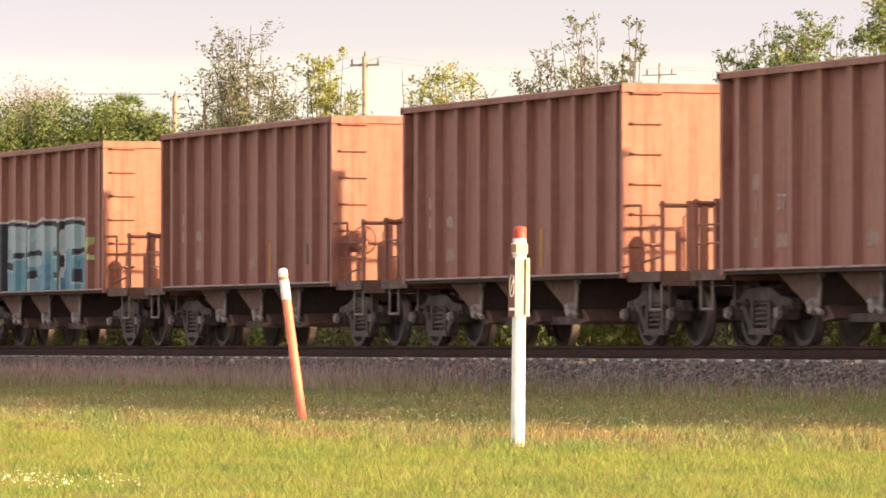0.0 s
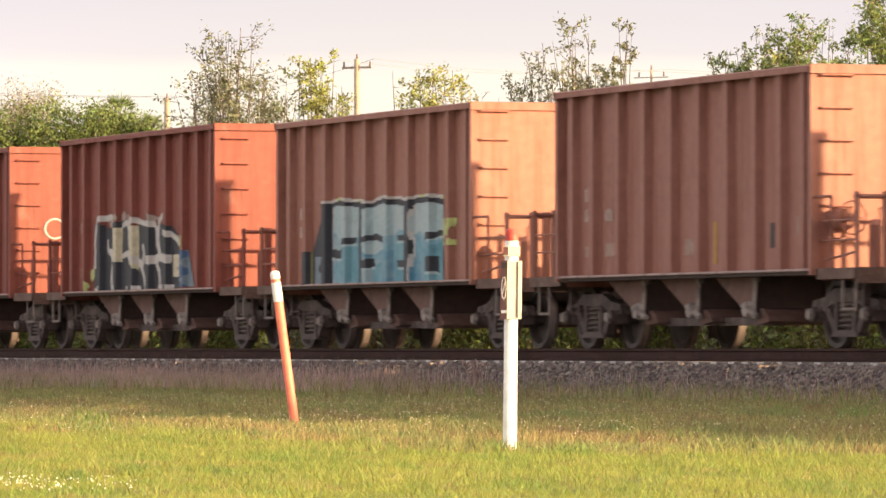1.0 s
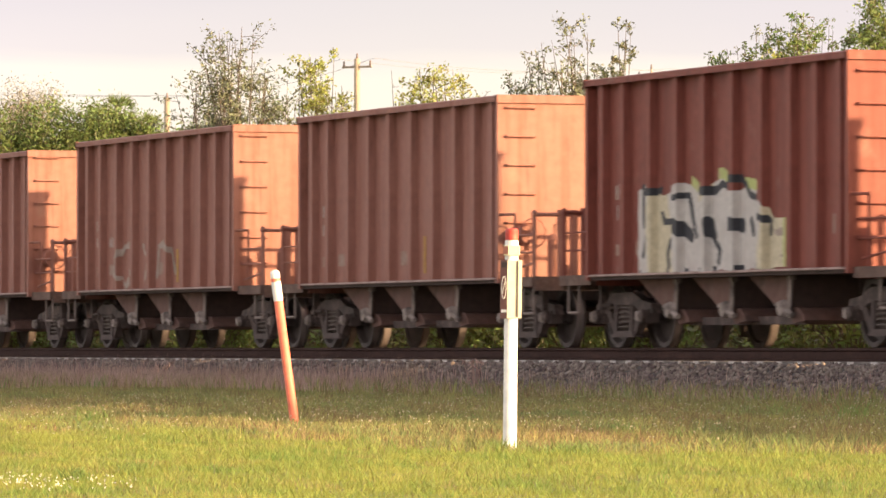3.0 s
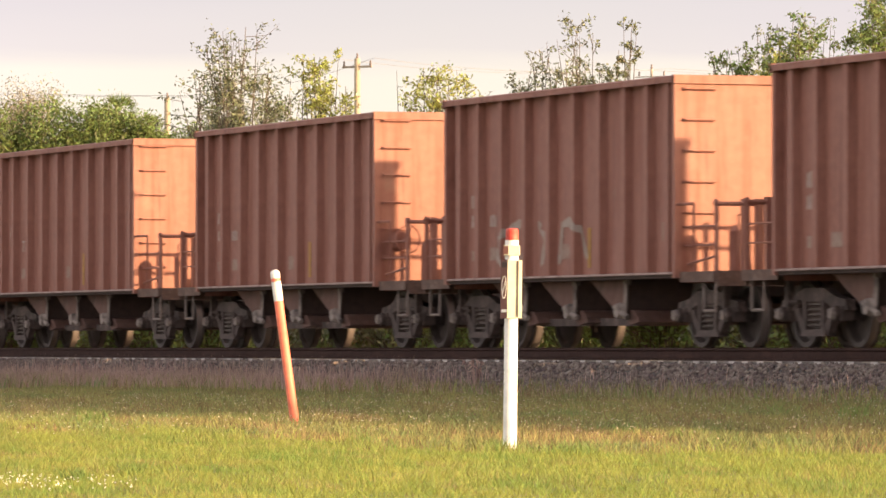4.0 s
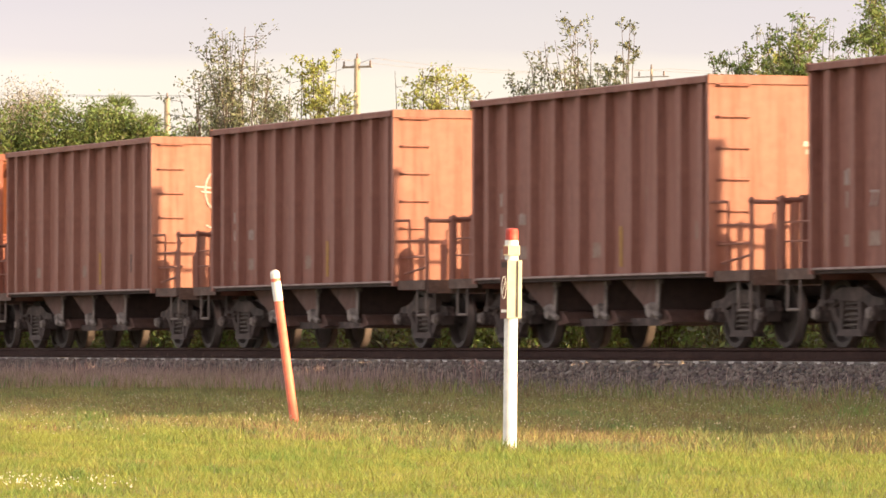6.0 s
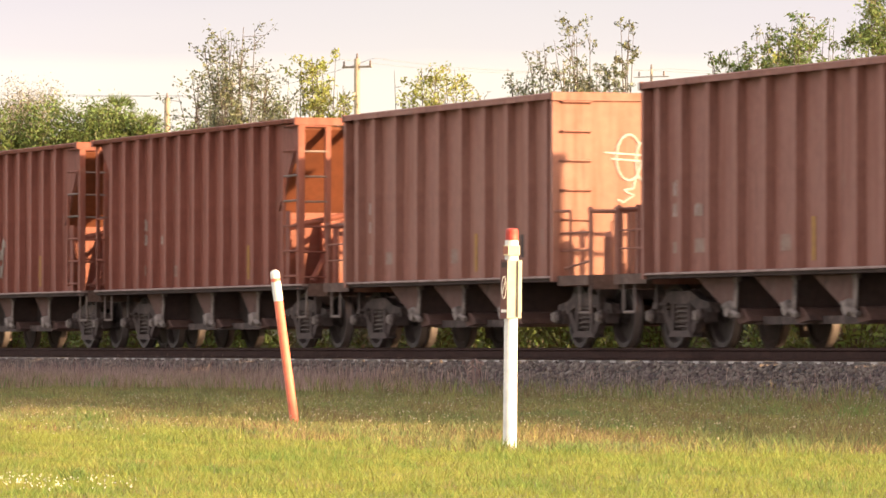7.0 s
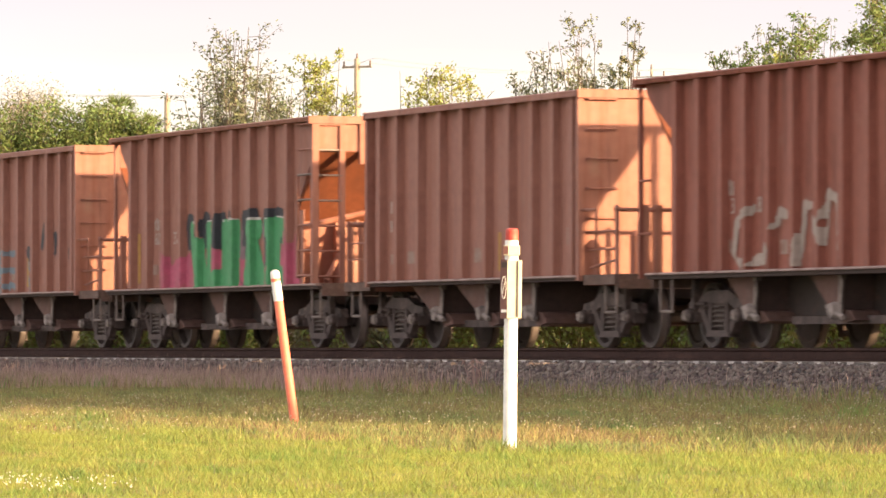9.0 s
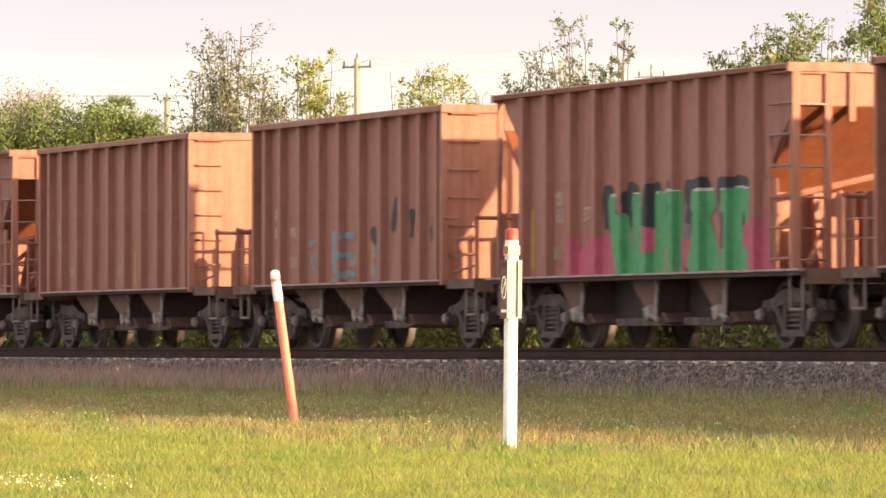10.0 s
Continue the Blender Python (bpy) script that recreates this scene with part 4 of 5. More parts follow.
    for x0, x1 in ((-2.65, 0.45), (0.45, 1.75), (1.75, 3.05), (3.05, 4.85)):
        spray(car[19], SLOPE_POSTS, x0, x1, 1.04, 2.42, green, "graffiti_letter", "green block letter on pink")
    tagged(car[19], "dusty light brown slope-ended hopper car with green graffiti")

    # faint old tags
    def ghost(lines, w, n):
        return lambda x, z: "faint" if any(near(line, x, z, w + wob(x, z, 0.05, 4, n)) for line in lines) and noise.noise((x * 3, z * 3, n)) > -0.28 else None
    rounds = [[(-1.53, 1.85), (-2.01, 1.83), (-2.36, 1.64), (-2.4, 1.34), (-2.01, 1.11), (-1.43, 1.36)], [(-0.95, 1.84), (-0.67, 1.61), (-0.82, 1.24)], [(-0.76, 1.8), (-0.29, 1.83)], [(-0.07, 1.3), (0.04, 1.78), (0.45, 1.9), (0.81, 1.73), (0.99, 1.36), (1.17, 1.1)]]
    peaks = [[(-2.29, 1.89), (-2.92, 1.69), (-3.01, 1.32), (-2.63, 1.12), (-2.02, 1.21)], [(-1.73, 1.19), (-1.39, 1.83), (-1.06, 1.74)], [(-0.73, 1.17), (-0.52, 1.89), (-0.19, 1.88), (0.13, 1.4), (0.24, 2.03), (0.56, 1.95), (0.6, 1.08)]]
    spray(car[10], POSTS, -3.0, 2.4, 1.06, 2.2, ghost(rounds, 0.055, 4), label="faint scrawled tag")
    spray(car[17], RUST_POSTS, -3.2, 1.6, 1.06, 2.3, ghost(peaks, 0.075, 7), label="faint scrawled tag")
    scrawl = [("deepblue", 0.10, [(-0.76, 1.83), (-0.76, 1.08)]), ("faintblue", 0.06, [(-0.6, 1.82), (0.18, 1.81)]), ("faintblue", 0.06, [(-0.6, 1.49), (0.18, 1.48)]), ("faintblue", 0.06, [(-0.6, 1.2), (0.18, 1.19)]),
              ("faintblue", 0.05, [(-2.1, 1.70), (-1.7, 1.72), (-1.65, 1.5), (-2.0, 1.45), (-1.7, 1.2)]), ("black", 0.13, [(1.15, 1.82), (1.22, 1.78)]), ("black", 0.09, [(2.24, 2.28), (2.10, 1.93)]), ("black", 0.10, [(2.99, 2.09), (2.97, 1.82)]), ("black", 0.09, [(3.96, 1.95), (3.94, 1.63)]), ("faintblue", 0.08, [(1.2, 1.61), (1.29, 1.13)])]

    def old(x, z):
        for c, w, line in scrawl:
            if near(line, x, z, w + wob(x, z, 0.04, 5, 3)) and noise.noise((x * 4, z * 4, 2)) > -0.3:
                return c
        return None
    spray(car[20], POSTS, -2.3, 4.3, 1.06, 2.4, old, label="faint blue and black scrawl")
    # white tag on one end sheet
    bm = B()
    pts = [(0.25 + 0.2 * math.cos(a * 0.42), 2.30 + 0.19 * math.sin(a * 0.42)) for a in range(16)]
    loop = [(0.43, 2.86), (0.42, 2.5), (0.50, 2.2), (0.62, 2.3), (0.70, 2.62), (0.60, 2.4), (0.7, 2.15), (0.95, 2.12), (1.1, 2.4), (0.9, 2.55), (0.82, 2.4), (1.2, 2.35)]
    for seq in (pts, loop):
        for p, q in zip(seq, seq[1:]):
            tube(bm, (HB + 0.004, p[0] - 0.97, p[1]), (HB + 0.004, q[0] - 0.97, q[1]), 0.022, seg=5)
    part("graffiti", bm, G["white"], car[8], "white scrawled tag on the end sheet")
    bm = B()
    for cy, cz, ry, rz_, a0, a1 in ((-0.42, 2.80, 0.20, 0.34, 0.6, 6.2), (-0.18, 2.75, 0.13, 0.30, 1.2, 6.0)):
        loop = [(cy + ry * math.cos(a0 + (a1 - a0) * k / 14), cz + rz_ * math.sin(a0 + (a1 - a0) * k / 14)) for k in range(15)]
        for p, q in zip(loop, loop[1:]):
            tube(bm, (HB + 0.004, *p), (HB + 0.004, *q), 0.020, seg=5)
    tail = [(-0.30, 2.52), (-0.36, 2.34), (-0.50, 2.32), (-0.44, 2.28), (-0.34, 2.25), (-0.52, 2.14), (-0.60, 2.18)]
    bars = [(-0.80, 2.87), (-0.10, 2.83)], [(-0.70, 2.78), (-0.10, 2.74)]
    for seq in (tail, *bars):
        for p, q in zip(seq, seq[1:]):
            tube(bm, (HB + 0.004, *p), (HB + 0.004, *q), 0.018, seg=5)
    part("graffiti", bm, G["white"], car[15], "pale looped scrawl on the end sheet")
    for k in (5, 9, 11):
        brake_wheel(car[k])
    for k in (12, 13):
        bm = B()
        for j in range(3):
            box(bm, HB + 0.002, HB + 0.006, -0.2 + 0.04 * j, 0.35 + 0.1 * j, 2.78 - 0.11 * j, 2.85 - 0.11 * j)
        part("graffiti", bm, G["white"], car[k], "white scrawl on the end sheet")
    # stencilled figures under the marks
    figures = {3: ("15", "37"), 7: ("18", ""), 8: ("18", ""), 12: ("15", "77"), 17: ("13", "8"), 19: ("60", "37")}
    for k, c in enumerate(car):
        x, xb = (-3.84, -3.04) if CONSIST[k][0] == "flat" else (-3.30, -2.2)
        if k in figures:
            a, b = figures[k]
            digits(c, a, x, 1.83, 0.31)
            if b:
                digits(c, b, xb, 1.83, 0.31)
        else:
            mark_bars(c, x, 1.83, rows=((0, 0.25),))
            if k % 3:
                mark_bars(c, xb, 1.83, rows=((0, 0.22),))
    for k, c in enumerate(car):
        if k not in (6, 7, 8, 19):
            for x in ((1.06,) if CONSIST[k][0] == "flat" else (0.65, 2.75)):
                placard(c, x, 1.16, 0.1, 0.58, M_YELLOW, "faded yellow reflector strip")
    for k in (3, 5, 15):
        placard(car[k], 3.05 if k != 3 else -4.42, 1.35, 0.34, 0.34, M_DARK, "dark data plate")


paint_train()


# ---- marker posts in the grass
def build_markers():
    base = spot(0.628, 41.3)
    post = new("marker_post")
    post.matrix_basis = Matrix.Translation(base) @ pose(0, 0, 0, 0, 0.6, 70.2)
    bm = B()
    lathe(bm, [(0.047, -0.1), (0.046, 0.9), (0.046, 1.42), (0.040, 1.421)], "z", 24)
    part("tube", bm, M_WHITE, post)
    bm = B()
    lathe(bm, [(0.0435, 1.422), (0.0445, 1.482), (0.040, 1.498), (0.015, 1.504)], "z", 24)
    part("cap", bm, M_REDCAP, post, "faded red cap")
    bm = B()
    prism(bm, [(-0.028, -0.062), (0.066, -0.050), (0.070, -0.045), (0.066, -0.043), (-0.028, -0.055)], "z", 0.892, 1.285)
    sign = part("sign_panel", bm, M_CREAM, post, "cream curved sign panel")
    bm = B()
    prism(bm, [(-0.029, -0.063), (-0.072, -0.040), (-0.075, -0.035), (-0.070, -0.034), (-0.029, -0.055)], "z", 0.888, 1.288)
    face = part("sign_face", bm, M_SIGN, post, "brown sign face with pale ring")
    bm = B()
    ring = [(-0.051 + 0.015 * math.cos(a * math.tau / 16), 1.10 + 0.075 * math.sin(a * math.tau / 16)) for a in range(17)]
    for p, q in zip(ring, ring[1:]):
        tube(bm, (p[0], -0.0535 - (p[0] + 0.051) * 0.53, p[1]), (q[0], -0.0535 - (q[0] + 0.051) * 0.53, q[1]), 0.0026, seg=4)
    tube(bm, (-0.060, -0.0495, 1.06), (-0.043, -0.0585, 1.14), 0.0028, seg=4)
    part("ring", bm, M_WHITE, face)
    for z0, z1 in ((0.93, 0.95), (1.235, 1.272)):
        bm = B()
        prism(bm, [(-0.031, -0.0655), (-0.068, -0.0455), (-0.067, -0.040), (-0.031, -0.060)], "z", z0, z1)
        part("lettering_bar", bm, M_WHITE if z0 < 1 else M_TRUCK, face)
    bm = B()
    prism(bm, [(0.036, -0.0595), (0.046, -0.0580), (0.046, -0.050), (0.036, -0.051)], "z", 0.90, 1.28)
    part("strip", bm, M_TRUCK, sign, "dark strip")
    bm = B()
    prism(bm, [(-0.056, -0.050), (-0.024, -0.057), (0.050, -0.052), (0.056, -0.03), (0.05, 0.05), (-0.05, 0.05)], "z", 1.318, 1.385)
    part("collar", bm, M_CREAM, post, "cream collar")
    bm = B()
    prism(bm, [(-0.058, -0.052), (-0.024, -0.0605), (-0.024, -0.055), (-0.054, -0.046)], "z", 1.325, 1.38)
    part("collar_label", bm, M_SIGN, post, "brown label")
    tagged(post, "white plastic marker post with red cap and sign panel", "marker post")

    post = new("marker_post")
    post.matrix_basis = Matrix.Translation(spot(-1.395, 54.6)) @ pose(0, 0, 0, 0, 0, 70.2) @ pose(0, 0, 0, 0, -7.6, 0)
    bm = B()
    lathe(bm, [(0.037, -0.08), (0.041, 0.05), (0.041, 1.12)], "z", 24)
    part("tube", bm, M_ORANGE, post)
    bm = B()
    lathe(bm, [(0.043, 1.121), (0.043, 1.295)], "z", 24)
    part("band", bm, M_WHITE, post, "white reflective band")
    bm = B()
    lathe(bm, [(0.041, 1.296), (0.041, 1.325)], "z", 24)
    part("ring", bm, M_ORANGE, post)
    bm = B()
    lathe(bm, [(0.043, 1.326), (0.043, 1.37), (0.036, 1.39), (0.018, 1.402)], "z", 24)
    part("cap", bm, M_WHITE, post, "white domed cap")
    tagged(post, "leaning orange plastic marker post with a white cap", "marker post")


build_markers()


# ---- poles and wires beyond the line
def build_poles():
    spots = [(-0.81, 330, 16.4), (-2.60, 350, 15.1), (1.965, 360, 17.2)]
    tops = []
    for b, d, h in spots:
        p = spot(b, d)
        pole = new("utility_pole")
        pole.matrix_basis = Matrix.Translation(p)
        bm = B()
        tube(bm, (0, 0, -0.3), (0, 0, h), 0.23 if b < 1 else 0.12, 0.16 if b < 1 else 0.07, 10)
        part("pole", bm, M_POLE, pole)
        ax = Vector((math.cos(radians(38)), math.sin(radians(38)), 0))
        if b != -2.60:
            bm = B()
            a0, a1 = ax * (-0.95 if b < 1 else -1.2), ax * (0.95 if b < 1 else 1.2)
            tube(bm, (a0.x, a0.y, h - 0.45), (a1.x, a1.y, h - 0.45), 0.06 if b < 1 else 0.03, seg=6)
            part("crossarm", bm, M_POLE, pole)
        for k in (-0.85, 0.0, 0.85):
            q = ax * (k if b != -2.60 else k * 0.1)
            z = h - 0.4 if k else h
            bm = B()
            lathe(bm, [(0.05, 0.0), (0.07, 0.1), (0.04, 0.16), (0.06, 0.22), (0.03, 0.28)], "z", 8)
            bmesh.ops.translate(bm, verts=bm.verts[:], vec=(q.x, q.y, z))
            part("insulator", bm, M_PALE, pole)
        tagged(pole, "weathered wooden utility pole beyond the trees", "utility pole", "utility poles")
        tops.append((p, h, ax))
    runs = [(0, 2), (0, 1)]
    ends = [(spot(-7.0, 380), 18.0), (spot(8.0, 380), 17.5)]
    for k in (-1.1, 1.1):
        lines = [(tops[a][0] + tops[a][2] * k, tops[a][1], tops[b][0] + tops[b][2] * k, tops[b][1]) for a, b in runs]
        lines += [(ends[0][0] + tops[0][2] * k, ends[0][1], tops[1][0] + tops[1][2] * k, tops[1][1] + 0.1), (tops[2][0] + tops[2][2] * k, tops[2][1], ends[1][0], ends[1][1])]
        for p, h, q, g in lines:
            bm = B()
            rings = []
            for i in range(13):
                f = i / 12
                v = p.lerp(q, f)
                v.z = h + (g - h) * f - 1.8 * f * (1 - f)
                side = (q - p).cross(Vector((0, 0, 1))).normalized() * 0.010
                rings.append([bm.verts.new(v + side), bm.verts.new(v + Vector((0, 0, 0.01))), bm.verts.new(v - side), bm.verts.new(v - Vector((0, 0, 0.01)))])
            for a, b in zip(rings, rings[1:]):
                for j in range(4):
                    bm.faces.new((a[j], a[(j + 1) % 4], b[(j + 1) % 4], b[j]))
            tagged(part("overhead_wire", bm, M_WIRE), "thin dark overhead wire strung between poles", "wire", "overhead wires")


build_poles()


# ---- trees and shrubs
def leaf_mesh(name, centres, size, mat, rng, flat=0.0):
    n = len(centres)
    a = rng.normal(size=(n, 3))
    a[:, 2] *= 1 - flat
    a /= np.linalg.norm(a, axis=1)[:, None]
    b = rng.normal(size=(n, 3))
    b -= (a * b).sum(1)[:, None] * a
    b /= np.linalg.norm(b, axis=1)[:, None]
    s = size * rng.uniform(0.6, 1.3, size=(n, 1))
    v = np.stack([centres - a * s, centres + b * s * 0.42, centres + a * s, centres - b * s * 0.42], 1).reshape(-1, 3)
    return raw_mesh(name, v, np.arange(4 * n).reshape(n, 4), mat)


def make_tree(name, height, crown, limbs, twigs, leaves, size, mat, seed, lean=0.0, low=0.25, spray_r=0.20, trunk_r=0.11):
    """A trunk with limbs reaching to points of an uneven crown, and leaves along their twigs. crown: half width and the crown's foot."""
    rng = np.random.default_rng(seed)
    half, foot = crown
    tree = new(name)
    bm = B()
    fork = Vector((lean * height * 0.25, 0, height * low))
    tube(bm, (0, 0, -0.3), fork, trunk_r, trunk_r * 0.75, 8)
    cents = []
    for k in range(limbs):
        ang = math.tau * (k * 0.381966) + rng.uniform(-0.4, 0.4)
        up = 1 - 0.85 * rng.uniform(0, 1) ** 1.5
        tipz = foot + (height - foot) * (up if k else 1.0)
        out = half * math.sqrt(max(0.05, 1 - ((tipz - foot) / (height - foot) - 0.35) ** 2 * 1.5)) * rng.uniform(0.45, 1.0) * (1 if k else 0.3)
        tip = Vector((math.cos(ang) * out + lean * tipz, math.sin(ang) * out, tipz))
        mid = fork.lerp(tip, 0.5) + Vector((rng.normal() * 0.15, rng.normal() * 0.15, 0.12 * height * rng.uniform(0.2, 0.8)))
        mid.z = min(mid.z, tip.z - 0.1)
        r = trunk_r * 0.30
        tube(bm, fork, mid, r, r * 0.6, 5)
        tube(bm, mid, tip, r * 0.6, 0.005, 5)
        for j in range(twigs):
            f = rng.uniform(0.15, 1.0)
            s = fork.lerp(mid, 0.6 + f * 0.4) if f < 0.3 else mid.lerp(tip, (f - 0.3) / 0.7)
            e = s + Vector((rng.normal(), rng.normal(), abs(rng.normal()) * 0.9)).normalized() * half * rng.uniform(0.22, 0.6)
            e.z = min(e.z, height * 1.02)
            tube(bm, s, e, 0.011, 0.004, 4)
            n = max(1, int(leaves / (limbs * twigs) * rng.uniform(0.4, 1.6)))
            f2 = rng.choice((0.35, 0.62, 0.85, 1.02), size=(n, 1)) + rng.normal(size=(n, 1)) * 0.05
            cents.append(np.array(s) + (np.array(e) - np.array(s)) * f2 + rng.normal(size=(n, 3)) * spray_r * half * 0.33)
    part("trunk", bm, M_BARK, tree)
    part("crown", leaf_mesh("crown", np.concatenate(cents), size, mat, rng), None, tree)
    return tree


SWAYING = []


def plant(tree, b, d, rz, label, cat="tree", group="trees beyond the line"):
    tree.matrix_basis = Matrix.Translation(spot(b, d)) @ pose(0, 0, 0, 0, 0, rz)
    if d < 170:
        SWAYING.append((tree, spot(b, d), rz, b))
    return tagged(tree, label, cat, group)


def build_trees():
    D = 150.0
    sparse = "sparse tree with small grey-green leaves and open twigs"
    dense = "leafy green tree with an uneven crown"
    young = "yellow-green young tree with thin twigs"
    for h, w, foot, limbs, leaves, mat, seed, b, dd, label in (
            (8.6, 1.10, 5.0, 22, 3200, M_LEAF, 11, -1.92, 0, sparse), (7.55, 1.15, 4.2, 18, 2700, M_LEAF, 12, -2.18, 2, sparse), (7.5, 0.95, 4.2, 15, 2200, M_LEAF, 26, -1.62, 3, sparse),
            (6.9, 0.9, 3.5, 13, 1700, M_LEAF_D, 13, -1.65, 8, dense), (6.6, 0.8, 3.5, 12, 1300, M_LEAF_D, 27, -2.05, 9, dense),
            (8.05, 0.95, 4.4, 18, 2900, M_LEAF_Y, 14, -1.17, 4, young), (7.4, 0.75, 4.4, 12, 1300, M_LEAF, 15, -0.97, 9, sparse),
            (7.85, 1.05, 5.2, 17, 2300, M_LEAF_Y, 16, -0.02, 6, young), (7.8, 0.35, 5.2, 6, 150, M_LEAF, 17, -0.44, 6, sparse), (7.3, 0.75, 5.2, 10, 700, M_LEAF, 28, 0.40, 10, sparse),
            (8.65, 0.85, 5.6, 18, 2800, M_LEAF, 18, 1.20, 0, sparse), (8.8, 0.50, 5.6, 12, 1900, M_LEAF, 19, 1.68, 0, sparse), (7.9, 0.95, 5.4, 15, 1900, M_LEAF, 20, 0.90, 1, sparse), (7.6, 0.7, 5.2, 12, 1000, M_LEAF, 31, 1.42, 2, sparse), (7.6, 0.8, 5.0, 12, 1100, M_LEAF, 29, 1.48, 4, sparse),
            (7.9, 0.85, 5.2, 13, 1700, M_LEAF_D, 21, 2.72, -4, dense), (8.6, 1.0, 5.2, 16, 3000, M_LEAF_D, 22, 3.26, -5, dense), (8.1, 0.95, 5.0, 13, 2100, M_LEAF_Y, 23, 3.2, 1, young), (8.5, 0.95, 5.4, 16, 2600, M_LEAF_D, 30, 3.62, -2, dense), (8.5, 0.9, 5.4, 15, 2200, M_LEAF, 32, 3.0, 2, dense),
            (9.6, 1.3, 5.0, 20, 5600, M_LEAF_D, 24, 4.25, -8, dense), (9.0, 1.2, 4.6, 15, 3000, M_LEAF_D, 25, 4.9, -6, dense)):
        plant(make_tree("tree", h, (w * 1.08, foot), limbs + 3, 10, int(leaves * (1.5 if mat is M_LEAF else 2.6)), 0.054 if mat is M_LEAF else 0.058, mat, seed), b, D + dd, seed * 37, label)
    H = 185.0
    for i, (b, h, w) in enumerate(((-4.55, 7.9, 1.2), (-4.1, 7.7, 1.15), (-3.62, 7.8, 1.15), (-3.18, 7.9, 1.05), (-2.82, 7.55, 0.9), (-2.5, 7.1, 0.8))):
        plant(make_tree("tree", h + 0.15, (w, 5.4), 26, 10, 15000, 0.062, M_LEAF_D, 40 + i, spray_r=0.6), b, H, 50 * i, "dense green shrubby tree in a thicket")
    plant(make_tree("tree", 8.85, (1.1, 7.0), 26, 10, 14000, 0.042, M_LEAF_P, 50, spray_r=0.6), -3.93, H + 6, 0, "pale tree with dry silvery leaves")
    # cabbage palms over the thicket
    for b, h, seed in ((-3.06, 8.3, 1), (-3.2, 7.95, 2), (-2.78, 7.75, 3)):
        rng = np.random.default_rng(seed)
        palm = new("palm_tree")
        bm = B()
        tube(bm, (0, 0, -0.2), (0, 0, h - 0.35), 0.17, 0.13, 9)
        part("trunk", bm, M_BARK, palm)
        vs, n = [], 0
        for k in range(40):
            a, e = rng.uniform(0, math.tau), rng.uniform(-0.8, 1.3)
            d = Vector((math.cos(a) * math.cos(e), math.sin(a) * math.cos(e), math.sin(e)))
            side = d.orthogonal().normalized()
            hub = Vector((0, 0, h - 0.4)) + d * 0.42
            for j in range(11):
                f = (j - 5) / 5 * 1.1
                t = hub + (d * math.cos(f) + side * math.sin(f)) * rng.uniform(0.32, 0.5) + Vector((0, 0, rng.uniform(-0.22, -0.05)))
                w = d.cross(side) * 0.012 + side * 0.018
                vs += [hub - w, hub + w, t]
                n += 1
        part("crown", raw_mesh("crown", np.array([tuple(v) for v in vs]), np.arange(3 * n).reshape(n, 3), M_LEAF_D), None, palm)
        plant(palm, b, H + 3, 0, "cabbage palm with a round head of fan leaves", "palm tree")
    # shrubs along the far side of the line
    rng = np.random.default_rng(77)
    protos = [make_tree("shrub", h, (w, 0.3), 18, 9, 3600, 0.075, m, 60 + i, low=0.06, spray_r=0.55, trunk_r=0.05)
              for i, (h, w, m) in enumerate(((2.3, 1.5, M_LEAF_D), (1.9, 1.6, M_LEAF_D), (2.1, 1.4, M_LEAF_D), (1.7, 1.5, M_LEAF)))]
    used = set()
    x, k, row = -150.0, 0, 0
    while x < -42 or k < 140:
        if x >= -42:
            x, row = -160.0, 1

        i = k % 4 if rng.random() < 0.8 else 0
        m = pose(x, YC + rng.uniform(5.0, 8.5) + 5.5 * row, 0, 0, 0, rng.uniform(0, 360))
        if i in used:
            sh = copy_thing(protos[i], m)
        else:
            sh, protos[i].matrix_basis = protos[i], m
            used.add(i)
        tagged(sh, "low leafy green shrub on the far side of the track", "shrub", "shrubs behind the line")
        x += rng.uniform(1.2, 1.9)
        k += 1


build_trees()


# ---- grass, weeds and flowers
def wedge(rng, n, d0, d1, spread):
    """Random places between two depths of the meadow, even over its area."""
    d = np.sqrt(rng.uniform(d0 * d0, d1 * d1, n))
    r = np.tan(np.radians(rng.uniform(-spread, spread, n))) * d
    return -CA * d + SA * r, SA * d + CA * r


def blades(name, x, y, h, w, lean, mat, rng, label, cat="grass", z=None):
    """Bent grass blades as strips of a quad and a tip."""
    n = len(x)
    ang, dirn = rng.uniform(0, math.tau, n), rng.uniform(0, math.tau, n)
    wx, wy = np.cos(ang) * w / 2, np.sin(ang) * w / 2
    lx, ly = np.cos(dirn) * lean * h, np.sin(dirn) * lean * h
    z0 = np.zeros(n) - 0.005 if z is None else z
    mid = 0.55
    v = np.empty((n, 6, 3))
    v[:, 0] = np.stack([x - wx, y - wy, z0], 1)
    v[:, 1] = np.stack([x + wx, y + wy, z0], 1)
    v[:, 2] = np.stack([x + lx * 0.3 + wx * 0.8, y + ly * 0.3 + wy * 0.8, z0 + h * mid], 1)
    v[:, 3] = np.stack([x + lx * 0.3 - wx * 0.8, y + ly * 0.3 - wy * 0.8, z0 + h * mid], 1)
    v[:, 4] = np.stack([x + lx + wx * 0.15, y + ly + wy * 0.15, z0 + h], 1)
    v[:, 5] = np.stack([x + lx - wx * 0.15, y + ly - wy * 0.15, z0 + h], 1)
    f = np.array([[0, 1, 2, 3], [3, 2, 4, 5]])
    faces = (np.arange(n)[:, None, None] * 6 + f[None]).reshape(-1, 4)
    ob = new(name, raw_mesh(name, v.reshape(-1, 3), faces, mat))
    return tagged(ob, label, cat, kind="stuff")


